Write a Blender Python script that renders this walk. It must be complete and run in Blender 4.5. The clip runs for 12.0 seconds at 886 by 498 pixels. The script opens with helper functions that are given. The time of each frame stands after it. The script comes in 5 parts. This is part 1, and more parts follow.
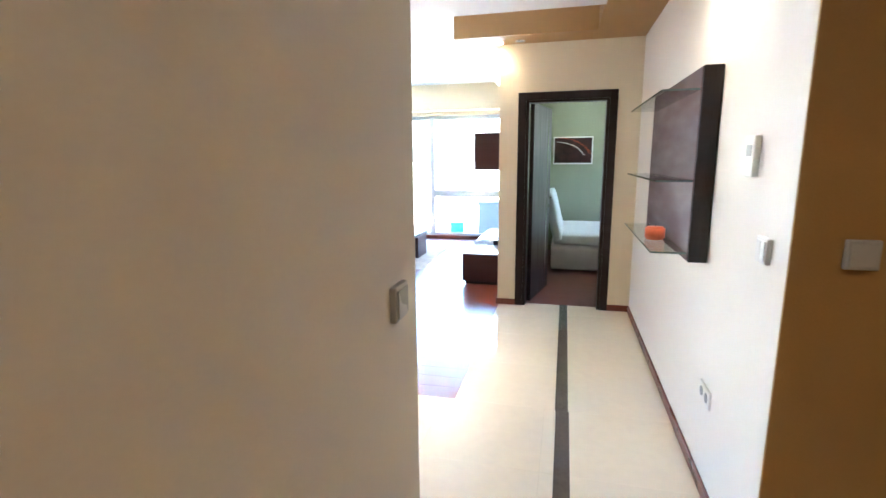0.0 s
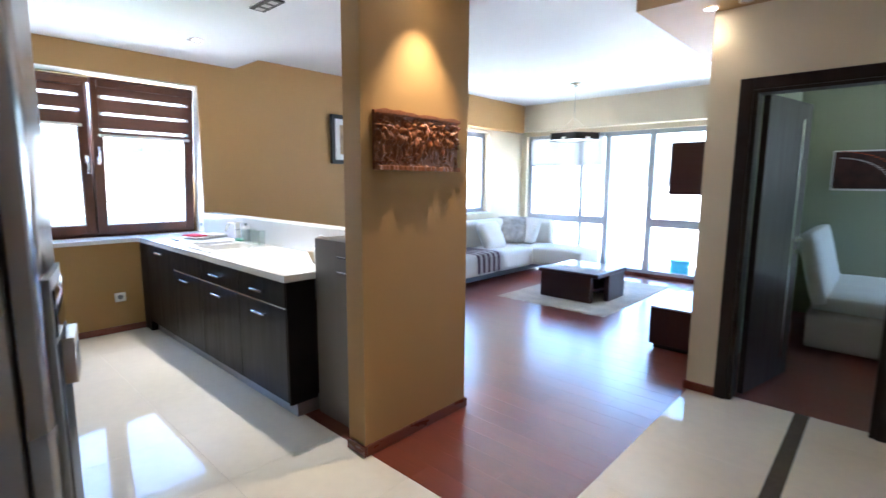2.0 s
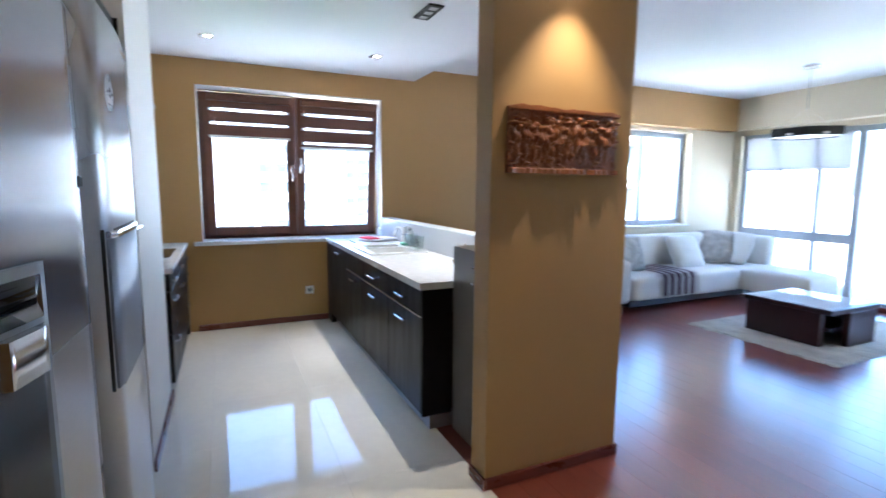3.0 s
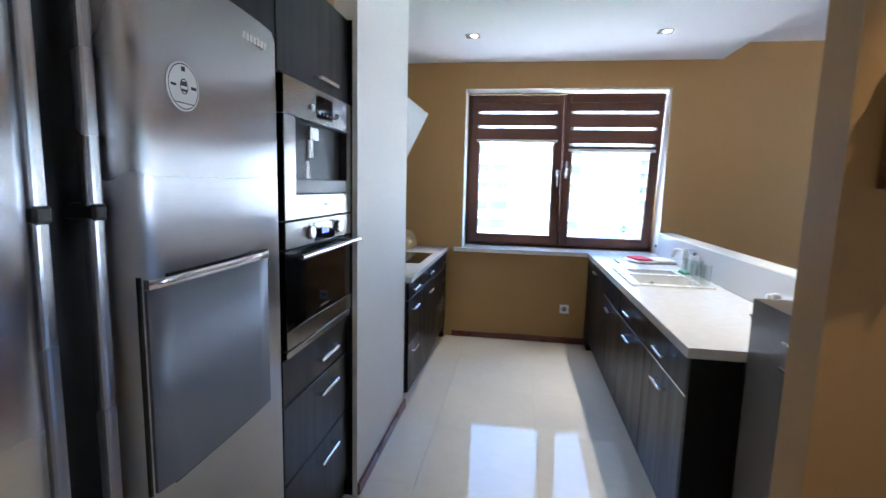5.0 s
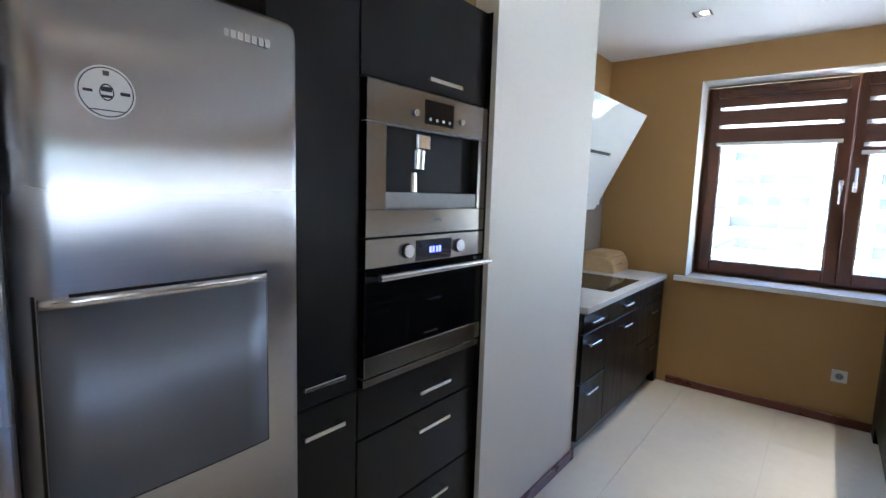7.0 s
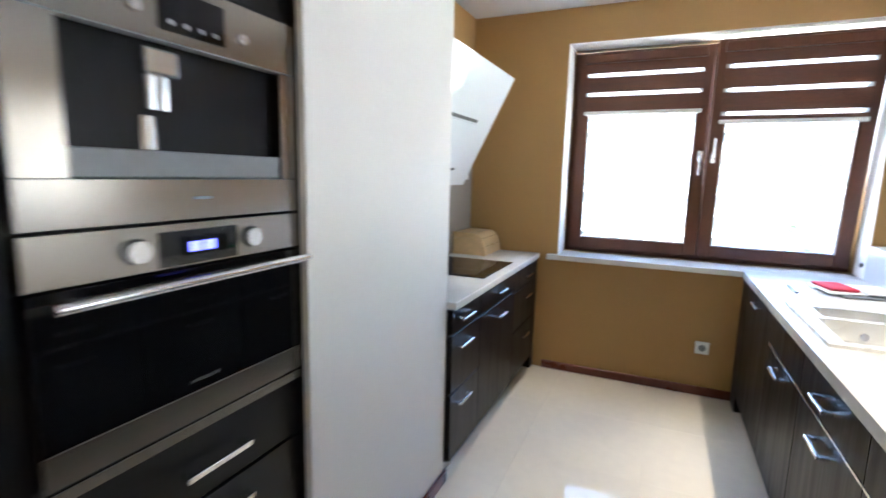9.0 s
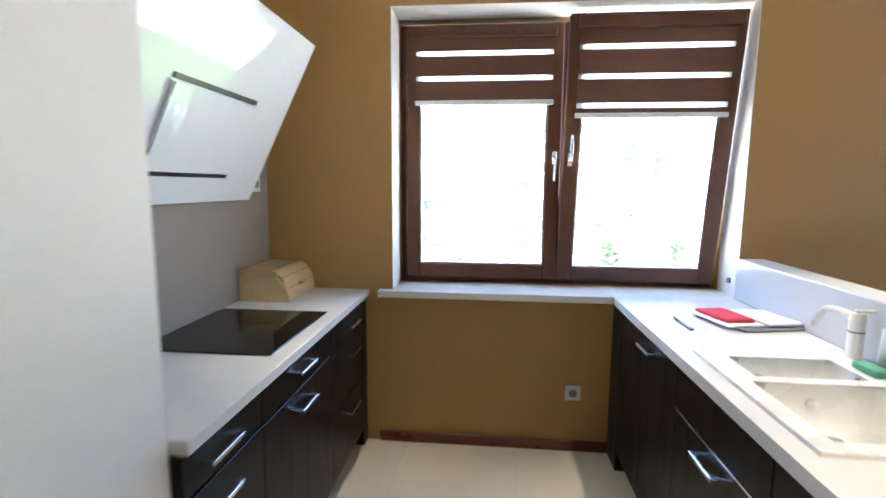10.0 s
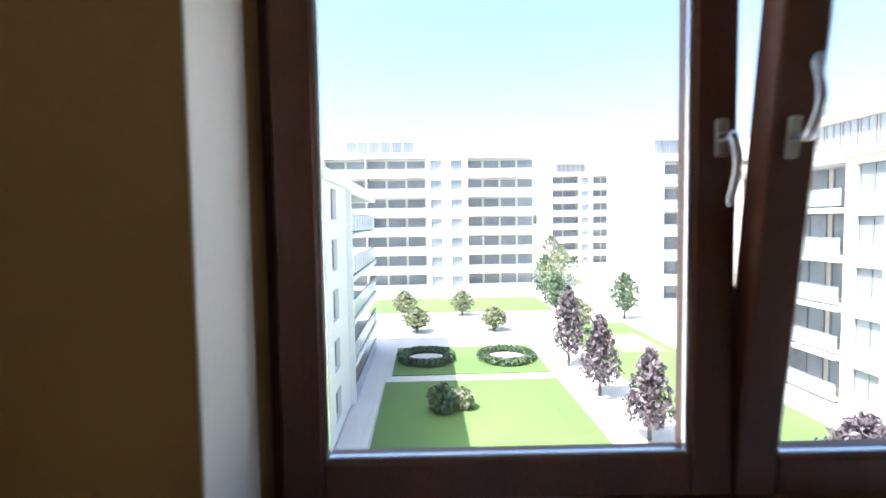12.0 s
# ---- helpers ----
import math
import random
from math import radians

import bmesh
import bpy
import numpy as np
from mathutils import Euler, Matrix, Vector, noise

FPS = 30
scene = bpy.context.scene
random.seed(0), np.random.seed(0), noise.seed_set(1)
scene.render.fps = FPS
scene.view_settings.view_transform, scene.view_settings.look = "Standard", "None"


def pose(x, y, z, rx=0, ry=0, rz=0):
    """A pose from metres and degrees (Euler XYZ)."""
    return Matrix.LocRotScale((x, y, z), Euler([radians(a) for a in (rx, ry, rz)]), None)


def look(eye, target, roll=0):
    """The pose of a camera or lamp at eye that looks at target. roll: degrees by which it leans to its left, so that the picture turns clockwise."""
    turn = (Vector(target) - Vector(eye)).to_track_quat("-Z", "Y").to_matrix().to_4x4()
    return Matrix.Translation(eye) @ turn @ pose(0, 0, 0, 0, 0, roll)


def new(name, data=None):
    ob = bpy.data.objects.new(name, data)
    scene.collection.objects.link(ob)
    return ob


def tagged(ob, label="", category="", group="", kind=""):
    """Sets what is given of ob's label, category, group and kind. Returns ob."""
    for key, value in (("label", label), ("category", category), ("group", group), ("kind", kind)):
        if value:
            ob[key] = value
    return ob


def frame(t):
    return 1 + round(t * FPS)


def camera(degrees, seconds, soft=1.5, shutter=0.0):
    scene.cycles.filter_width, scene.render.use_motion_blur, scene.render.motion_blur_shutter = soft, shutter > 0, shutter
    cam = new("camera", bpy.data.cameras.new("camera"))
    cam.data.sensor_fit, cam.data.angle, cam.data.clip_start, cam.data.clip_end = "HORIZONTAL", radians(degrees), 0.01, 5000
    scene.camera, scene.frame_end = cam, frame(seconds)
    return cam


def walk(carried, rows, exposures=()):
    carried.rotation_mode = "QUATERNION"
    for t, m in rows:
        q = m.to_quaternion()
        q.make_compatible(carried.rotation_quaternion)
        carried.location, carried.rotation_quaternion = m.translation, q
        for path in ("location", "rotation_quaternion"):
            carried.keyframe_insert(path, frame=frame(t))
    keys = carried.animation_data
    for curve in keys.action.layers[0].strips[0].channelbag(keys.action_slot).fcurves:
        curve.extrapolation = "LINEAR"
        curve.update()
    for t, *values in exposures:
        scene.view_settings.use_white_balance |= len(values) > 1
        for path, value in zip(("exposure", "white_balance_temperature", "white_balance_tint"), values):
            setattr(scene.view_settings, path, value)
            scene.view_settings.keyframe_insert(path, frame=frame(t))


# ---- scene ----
cam = camera(85.1, 12.0, soft=1.5, shutter=0.4)
PATH = [
    (0, (0.329, 1.23, 1.451), (-0.151, 3.136, 1.083), -0.5),
    (0.5, (0.448, 1.533, 1.432), (-0.203, 3.392, 1.088), -0.1),
    (1, (0.567, 1.858, 1.44), (-0.309, 3.626, 1.113), 0.1),
    (1.5, (0.626, 2.147, 1.413), (-0.476, 3.79, 1.12), 0.3),
    (2, (0.633, 2.439, 1.412), (-0.711, 3.893, 1.136), 0.4),
    (2.5, (0.715, 2.639, 1.411), (-0.87, 3.83, 1.147), 0.7),
    (3, (0.593, 2.823, 1.396), (-1.213, 3.646, 1.149), 0.5),
    (3.5, (0.393, 2.949, 1.415), (-1.544, 3.389, 1.178), 0.5),
    (5.5, (-0.171, 3.203, 1.458), (-2.069, 2.613, 1.23), 1.5),
    (6, (-0.387, 3.284, 1.465), (-2.126, 2.314, 1.28), 1.8),
    (6.5, (-0.452, 3.404, 1.472), (-2.013, 2.176, 1.242), 2.0),
    (8.5, (-0.612, 3.504, 1.463), (-2.211, 2.348, 1.136), 0.2),
    (9, (-1.018, 3.288, 1.431), (-2.823, 2.483, 1.126), 1.3),
    (9.5, (-1.474, 3.169, 1.383), (-3.414, 2.749, 1.133), 0.5),
    (10, (-1.995, 3.157, 1.433), (-3.969, 2.966, 1.175), 0.4),
    (10.5, (-2.465, 3.074, 1.452), (-4.449, 3.019, 1.21), 0.0),
    (11, (-2.949, 3.0, 1.481), (-4.938, 3.032, 1.277), -0.7),
    (11.5, (-3.356, 2.996, 1.462), (-5.354, 2.977, 1.383), -0.6),
    (12, (-3.862, 2.976, 1.445), (-5.859, 3.003, 1.334), -0.9),
]
EXPOSURES = [
    (0.0, 5.5, 5400, 8), (0.5, 5.3, 5200, 9), (1.0, 4.8, 5250, 10), (1.5, 4.33, 5200, 10), (2.0, 4.28, 5150, 10), (2.5, 4.15, 4980, 10), (3.0, 3.95, 4850, 10), (3.5, 3.7, 4780, 10), (5.5, 3.72, 5050, 10),
    (6.0, 3.8, 5100, 10), (6.5, 3.65, 5150, 10), (8.5, 4.05, 5350, 10), (9.0, 4.1, 5500, 10), (9.5, 4.03, 5700, 10), (10.0, 3.83, 5700, 10), (10.5, 3.53, 5600, 10), (11.0, 3.08, 5500, 10), (11.5, 2.35, 5550, 10), (12.0, 1.82, 6000, 10),
]
walk(cam, [(t, look(eye, target, roll)) for t, eye, target, roll in PATH], EXPOSURES)

# ---- world, sun, lamps ----
SUN_DIR = Vector((0.30, -0.47, 1.0)).normalized()
world = bpy.data.worlds.new("world")
scene.world = world
world.use_nodes = True
wn = world.node_tree
sky = wn.nodes.new("ShaderNodeTexSky")
sky.sky_type = "NISHITA"
sky.sun_disc = False
sky.sun_elevation = math.asin(SUN_DIR.z)
sky.sun_rotation = math.atan2(SUN_DIR.x, SUN_DIR.y)
sky.dust_density, sky.ozone_density = 3.0, 0.6
wn.nodes["Background"].inputs[1].default_value = 0.15
wn.links.new(sky.outputs[0], wn.nodes["Background"].inputs[0])
sun = new("sun", bpy.data.lights.new("sun", "SUN"))
sun.data.energy, sun.data.angle, sun.data.color = 5.0, radians(0.55), (1.0, 0.95, 0.88)
sun.matrix_world = look(SUN_DIR * 50, (0, 0, 0))


def spot(name, x, y, z, tx, ty, power, deg=70, color=(1.0, 0.72, 0.42), size=0.025):
    l = new(name, bpy.data.lights.new(name, "SPOT"))
    l.data.energy, l.data.spot_size, l.data.spot_blend = power, radians(deg), 0.8
    l.data.shadow_soft_size, l.data.color = size, color
    l.matrix_world = look((x, y, z), (tx, ty, 0))
    return l


# ---- materials ----
def mat(name, color, rough=0.5, metal=0.0, var=0.08, scale=3.0, fine=60.0, bump=0.03, stretch=(1, 1, 1), spec=0.5, coat=0.0, tint=0.0, rvar=0.06):
    """Two scales of noise vary the colour and the gloss, the fine one gives relief; tint varies whole objects."""
    m = bpy.data.materials.new(name)
    m.use_nodes = True
    n, ln = m.node_tree.nodes, m.node_tree.links
    b = n["Principled BSDF"]
    tc, mp = n.new("ShaderNodeTexCoord"), n.new("ShaderNodeMapping")
    mp.inputs["Scale"].default_value = stretch
    ln.new(tc.outputs["Object"], mp.inputs[0])
    oi = n.new("ShaderNodeObjectInfo")
    shift = n.new("ShaderNodeVectorMath")
    shift.operation = "MULTIPLY_ADD"
    ln.new(oi.outputs["Random"], shift.inputs[0])
    shift.inputs[1].default_value = (37, 53, 71)
    ln.new(mp.outputs[0], shift.inputs[2])
    big, small = n.new("ShaderNodeTexNoise"), n.new("ShaderNodeTexNoise")
    big.inputs["Scale"].default_value, small.inputs["Scale"].default_value = scale, fine
    big.inputs["Detail"].default_value, small.inputs["Detail"].default_value = 3, 4
    ln.new(shift.outputs[0], big.inputs[0])
    ln.new(shift.outputs[0], small.inputs[0])
    add = n.new("ShaderNodeMath")
    add.operation = "ADD"
    ln.new(big.outputs[0], add.inputs[0])
    ln.new(small.outputs[0], add.inputs[1])
    t1 = n.new("ShaderNodeMath")
    t1.operation = "MULTIPLY_ADD"
    ln.new(oi.outputs["Random"], t1.inputs[0])
    t1.inputs[1].default_value = tint
    ln.new(add.outputs[0], t1.inputs[2])
    rng = n.new("ShaderNodeMapRange")
    rng.inputs[1].default_value, rng.inputs[2].default_value = 0.5, 1.5 + tint
    rng.inputs[3].default_value, rng.inputs[4].default_value = 1 - var * 2, 1 + var * 2
    ln.new(t1.outputs[0], rng.inputs[0])
    mul = n.new("ShaderNodeVectorMath")
    mul.operation = "SCALE"
    mul.inputs[0].default_value = color[:3]
    ln.new(rng.outputs[0], mul.inputs["Scale"])
    ln.new(mul.outputs[0], b.inputs["Base Color"])
    r2 = n.new("ShaderNodeMapRange")
    r2.inputs[1].default_value, r2.inputs[2].default_value = 0.3, 0.7
    r2.inputs[3].default_value, r2.inputs[4].default_value = max(0, rough - rvar * rough * 3), rough + rvar * rough * 3
    ln.new(big.outputs[0], r2.inputs[0])
    ln.new(r2.outputs[0], b.inputs["Roughness"])
    b.inputs["Metallic"].default_value = metal
    b.inputs["Specular IOR Level"].default_value = spec
    b.inputs["Coat Weight"].default_value = coat
    b.inputs["Coat Roughness"].default_value = 0.08
    if bump:
        bp = n.new("ShaderNodeBump")
        bp.inputs["Strength"].default_value, bp.inputs["Distance"].default_value = bump, 0.004
        ln.new(small.outputs[0], bp.inputs["Height"])
        ln.new(bp.outputs[0], b.inputs["Normal"])
    return m


def glow(name, color, power):
    m = bpy.data.materials.new(name)
    m.use_nodes = True
    b = m.node_tree.nodes["Principled BSDF"]
    b.inputs["Base Color"].default_value = (*color, 1)
    b.inputs["Emission Color"].default_value = (*color, 1)
    b.inputs["Emission Strength"].default_value = power
    return m


def glass(name, color=(1, 1, 1), rough=0.0):
    """Clear pane: a little mirror, more at a slant, over a see-through body."""
    m = bpy.data.materials.new(name)
    m.use_nodes = True
    n, ln = m.node_tree.nodes, m.node_tree.links
    n.remove(n["Principled BSDF"])
    out = n["Material Output"]
    tr, gl, mix, lw = n.new("ShaderNodeBsdfTransparent"), n.new("ShaderNodeBsdfGlossy"), n.new("ShaderNodeMixShader"), n.new("ShaderNodeLayerWeight")
    tr.inputs[0].default_value = (*color, 1)
    gl.inputs["Roughness"].default_value = rough
    po, ma = n.new("ShaderNodeMath"), n.new("ShaderNodeMath")
    po.operation, ma.operation = "POWER", "MULTIPLY_ADD"
    lw.inputs[0].default_value = 0.5
    ln.new(lw.outputs["Facing"], po.inputs[0])
    po.inputs[1].default_value = 5.0
    ln.new(po.outputs[0], ma.inputs[0])
    ma.inputs[1].default_value, ma.inputs[2].default_value = 0.8, 0.035
    ln.new(ma.outputs[0], mix.inputs[0])
    ln.new(tr.outputs[0], mix.inputs[1])
    ln.new(gl.outputs[0], mix.inputs[2])
    ln.new(mix.outputs[0], out.inputs[0])
    return m


def sheer(name, color, through_share):
    m = bpy.data.materials.new(name)
    m.use_nodes = True
    n, ln = m.node_tree.nodes, m.node_tree.links
    n.remove(n["Principled BSDF"])
    out = n["Material Output"]
    tr, tl, mix = n.new("ShaderNodeBsdfTransparent"), n.new("ShaderNodeBsdfTranslucent"), n.new("ShaderNodeMixShader")
    tl.inputs[0].default_value = (*color, 1)
    mix.inputs[0].default_value = 1 - through_share
    ln.new(tr.outputs[0], mix.inputs[1])
    ln.new(tl.outputs[0], mix.inputs[2])
    ln.new(mix.outputs[0], out.inputs[0])
    return m


M_WHITE = mat("wall_cream_paint", (0.82, 0.79, 0.735), 0.6, var=0.02, scale=1.2, fine=140, bump=0.12)
M_TAN = mat("wall_tan_paint", (0.42, 0.245, 0.08), 0.62, var=0.03, scale=1.2, fine=140, bump=0.14)
M_SAND = mat("wall_sand_paint", (0.66, 0.57, 0.40), 0.62, var=0.02, scale=1.2, fine=140, bump=0.12)
M_TAUPE = mat("wall_taupe_paint", (0.70, 0.64, 0.56), 0.62, var=0.02, scale=1.2, fine=140, bump=0.12)
M_GREEN = mat("wall_green_paint", (0.26, 0.29, 0.19), 0.6, var=0.02, scale=1.2, fine=140, bump=0.1)
M_CEIL = mat("ceiling_paint", (0.76, 0.76, 0.765), 0.7, var=0.015, scale=1.0, fine=150, bump=0.06)
M_BROWNCEIL = mat("soffit_tan_paint", (0.46, 0.27, 0.10), 0.6, var=0.03, scale=1.2, fine=140, bump=0.1)
M_TILE = mat("polished_cream_tile", (0.84, 0.77, 0.63), 0.06, var=0.03, scale=2.0, fine=18, bump=0.0, tint=0.12, rvar=0.1)
M_STRIPE = mat("dark_stone_strip", (0.09, 0.065, 0.05), 0.15, var=0.12, scale=5, fine=60, bump=0.01)
M_GROUT = mat("grout", (0.74, 0.67, 0.54), 0.35, var=0.05)
M_PARQ = mat("red_brown_parquet", (0.19, 0.040, 0.021), 0.29, var=0.13, scale=1.6, fine=22, bump=0.0, stretch=(0.4, 4, 4), tint=0.5, rvar=0.015, spec=1.0, coat=0.5)
M_PARQ.node_tree.nodes["Principled BSDF"].inputs["Coat Roughness"].default_value = 0.2
M_SLAB = mat("grey_balcony_concrete", (0.33, 0.32, 0.30), 0.8, var=0.1, scale=2, fine=40, bump=0.1)
M_BASE = mat("cherry_baseboard", (0.15, 0.035, 0.018), 0.3, var=0.15, scale=3, fine=40, stretch=(2, 2, 6))
M_WENGE = mat("dark_espresso_veneer", (0.006, 0.0055, 0.006), 0.36, var=0.14, scale=4, fine=60, bump=0.03, stretch=(6, 6, 0.5), spec=0.22)
M_DOORWOOD = mat("wenge_door_veneer", (0.020, 0.011, 0.010), 0.34, var=0.2, scale=4, fine=60, bump=0.02, stretch=(6, 6, 0.5), spec=0.32)
M_MAHOG = mat("mahogany_veneer", (0.036, 0.010, 0.009), 0.3, var=0.04, scale=3, fine=30, bump=0.004, stretch=(4, 4, 0.5), rvar=0.02)
M_SHELFWOOD = mat("purple_brown_panel", (0.10, 0.058, 0.058), 0.5, var=0.05, scale=2, fine=60, bump=0.008, stretch=(1, 1, 5), spec=0.2)
M_WINWOOD = mat("brown_window_wood", (0.115, 0.042, 0.02), 0.36, var=0.2, scale=3, fine=60, bump=0.04, stretch=(3, 3, 1))
M_TOP = mat("white_worktop", (0.76, 0.74, 0.70), 0.22, var=0.02, scale=20, fine=220, bump=0.01)
M_PLINTH = mat("grey_metal_plinth", (0.45, 0.45, 0.46), 0.35, metal=0.8, var=0.05)
M_CHROME = mat("satin_chrome", (0.75, 0.75, 0.76), 0.22, metal=1.0, var=0.02, bump=0)
M_DARK = mat("black_gloss", (0.005, 0.005, 0.006), 0.05, var=0.05, bump=0, spec=0.4)
M_NICHE = mat("satin_black_plastic", (0.004, 0.004, 0.005), 0.45, var=0.05, bump=0, spec=0.15)
M_BLACK = mat("black_plastic", (0.012, 0.012, 0.012), 0.4, var=0.1, bump=0.02)
M_GREYPANEL = mat("grey_brown_laminate", (0.21, 0.185, 0.16), 0.3, var=0.04, scale=3, fine=60, bump=0.004, stretch=(5, 5, 0.4), rvar=0.02)
M_SPLASH = mat("pale_grey_back_painted_glass", (0.56, 0.56, 0.57), 0.04, var=0.01, bump=0, rvar=0.02)
M_SPLASH2 = mat("taupe_back_painted_glass", (0.36, 0.32, 0.28), 0.015, var=0.01, bump=0, rvar=0.02)
M_HOOD = mat("white_hood_glass", (0.76, 0.79, 0.81), 0.01, var=0.01, bump=0, rvar=0.02)
M_PLASTIC = mat("white_plastic", (0.78, 0.77, 0.74), 0.35, var=0.02, bump=0.01)
M_SWITCH = mat("silver_grey_plastic", (0.47, 0.47, 0.48), 0.3, var=0.03, bump=0.01)
M_BREAD = mat("pale_pine", (0.66, 0.46, 0.23), 0.4, var=0.1, scale=3, fine=40, bump=0.03, stretch=(0.6, 6, 6))
M_BARK_SEAM = mat("brown_joint", (0.22, 0.12, 0.05), 0.7, var=0.1)
M_SINK = mat("cream_composite_sink", (0.80, 0.785, 0.74), 0.28, var=0.02, scale=8, fine=200, bump=0.02)
M_ALU = mat("grey_aluminium_frame", (0.40, 0.42, 0.45), 0.45, metal=0.0, var=0.04)
M_FABRIC = mat("off_white_upholstery", (0.66, 0.63, 0.58), 0.85, var=0.05, scale=5, fine=260, bump=0.3)
M_PILLOW = mat("grey_patterned_cushion", (0.42, 0.40, 0.37), 0.9, var=0.3, scale=14, fine=200, bump=0.3)
M_THROWD = mat("plum_throw_stripe", (0.10, 0.06, 0.08), 0.9, var=0.15, scale=8, fine=200, bump=0.4)
M_THROWL = mat("pale_throw_stripe", (0.5, 0.46, 0.44), 0.9, var=0.1, scale=8, fine=200, bump=0.4)
M_RUG = mat("beige_shag_rug", (0.50, 0.46, 0.38), 0.95, var=0.18, scale=5, fine=120, bump=0.8)
M_BED = mat("white_bed_linen", (0.62, 0.66, 0.62), 0.85, var=0.06, scale=6, fine=160, bump=0.3)
M_BUCKET = mat("turquoise_plastic", (0.04, 0.38, 0.50), 0.35, var=0.04)
M_BLUEGREY = mat("blue_grey_plastic", (0.22, 0.28, 0.38), 0.5, var=0.06)
M_CANDLE = mat("orange_wax", (0.62, 0.12, 0.035), 0.45, var=0.12, scale=14, fine=90, bump=0.1)
M_CARVE = mat("carved_brown_wood", (0.24, 0.078, 0.022), 0.36, var=0.25, scale=12, fine=90, bump=0.25)
M_BLIND = mat("brown_blind_fabric", (0.14, 0.06, 0.035), 0.75, var=0.22, scale=9, fine=140, bump=0.3, stretch=(1, 0.3, 3))
M_SHEER = sheer("sheer_blind_fabric", (0.9, 0.9, 0.9), 0.45)
M_SHADE = sheer("roller_shade_fabric", (0.38, 0.37, 0.36), 0.02)
M_PANE = glass("window_glass", (0.97, 0.985, 0.98))
M_SHELFGLASS = glass("shelf_glass", (0.93, 0.96, 0.95))
M_GLASSEDGE = mat("green_glass_edge", (0.15, 0.19, 0.18), 0.1, var=0.03, bump=0)
M_LAMPON = glow("lit_lamp", (1.0, 0.78, 0.5), 5.0)
M_LAMPOFF = mat("lamp_reflector", (0.85, 0.85, 0.84), 0.2, metal=0.3, var=0.02, bump=0)
M_RED = mat("red_cloth", (0.55, 0.03, 0.06), 0.8, var=0.12, scale=12, fine=120, bump=0.3)
M_PAPER = mat("white_paper", (0.78, 0.77, 0.75), 0.6, var=0.02)
M_GREY = mat("mid_grey_plastic", (0.22, 0.23, 0.24), 0.4, var=0.05)
M_RAILGREY = mat("grey_frosted_plastic", (0.45, 0.46, 0.46), 0.3, var=0.03, bump=0.01)
M_SOAP = mat("green_sponge", (0.12, 0.36, 0.22), 0.7, var=0.15, fine=120, bump=0.3)
M_CANE = mat("cream_cane", (0.66, 0.57, 0.42), 0.7, var=0.12, scale=30, fine=160, bump=0.6, stretch=(1, 1, 3))
M_PINKBAG = mat("pink_paper", (0.70, 0.48, 0.46), 0.6, var=0.08, scale=20)
M_DISPLAY = glow("blue_display", (0.12, 0.12, 0.9), 0.5)


def steel(name, color, rough):
    """Horizontally brushed stainless steel."""
    m = mat(name, color, rough, metal=1.0, var=0.03, scale=2, fine=260, bump=0.01, stretch=(0.02, 1, 1))
    b = m.node_tree.nodes["Principled BSDF"]
    tg = m.node_tree.nodes.new("ShaderNodeTangent")
    tg.direction_type, tg.axis = "RADIAL", "Z"
    m.node_tree.links.new(tg.outputs[0], b.inputs["Tangent"])
    b.inputs["Anisotropic"].default_value = 0.95
    b.inputs["Anisotropic Rotation"].default_value = 0.0
    return m


M_STEEL = steel("brushed_steel", (0.46, 0.46, 0.475), 0.27)
M_HATCH = mat("satin_grey_steel", (0.205, 0.22, 0.265), 0.5, metal=0.85, var=0.02, scale=2, fine=200, bump=0.01)
M_STEEL2 = steel("brushed_steel_appliance", (0.30, 0.28, 0.25), 0.22)
M_STEEL2.node_tree.nodes["Principled BSDF"].inputs["Anisotropic"].default_value = 0.3


# ---- mesh helpers ----
def finish(name, bm, material, parent=None, loc=(0, 0, 0), smooth=False, shadow=True):
    me = bpy.data.meshes.new(name)
    bm.to_mesh(me)
    bm.free()
    for mm in material if isinstance(material, (list, tuple)) else [material]:
        me.materials.append(mm)
    if smooth:
        for p in me.polygons:
            p.use_smooth = True
    ob = new(name, me)
    ob.location = loc
    ob.parent = parent
    if not shadow:
        ob.visible_shadow = False
    return ob


def add_box(bm, x0, x1, y0, y1, z0, z1, bevel=0.0, mi=0, seg=1):
    m = Matrix.Translation(((x0 + x1) / 2, (y0 + y1) / 2, (z0 + z1) / 2)) @ Matrix.Diagonal((abs(x1 - x0), abs(y1 - y0), abs(z1 - z0), 1))
    r = bmesh.ops.create_cube(bm, size=1, matrix=m)
    vs = r["verts"]
    faces = list({f for v in vs for f in v.link_faces})
    if bevel:
        es = list({e for v in vs for e in v.link_edges})
        faces = bmesh.ops.bevel(bm, geom=es, offset=bevel, segments=seg, affect="EDGES", profile=0.5)["faces"] + [f for f in faces if f.is_valid]
    for f in faces:
        if f.is_valid:
            f.material_index = mi
    return vs


def box(name, x0, x1, y0, y1, z0, z1, material, parent=None, bevel=0.003, seg=1, shadow=True, smooth=False):
    """A box between corners, in the parent's own space."""
    cx, cy, cz = (x0 + x1) / 2, (y0 + y1) / 2, (z0 + z1) / 2
    bm = bmesh.new()
    add_box(bm, x0 - cx, x1 - cx, y0 - cy, y1 - cy, z0 - cz, z1 - cz, min(bevel, 0.45 * min(abs(x1 - x0), abs(y1 - y0), abs(z1 - z0))), 0, seg)
    return finish(name, bm, material, parent, (cx, cy, cz), smooth, shadow)


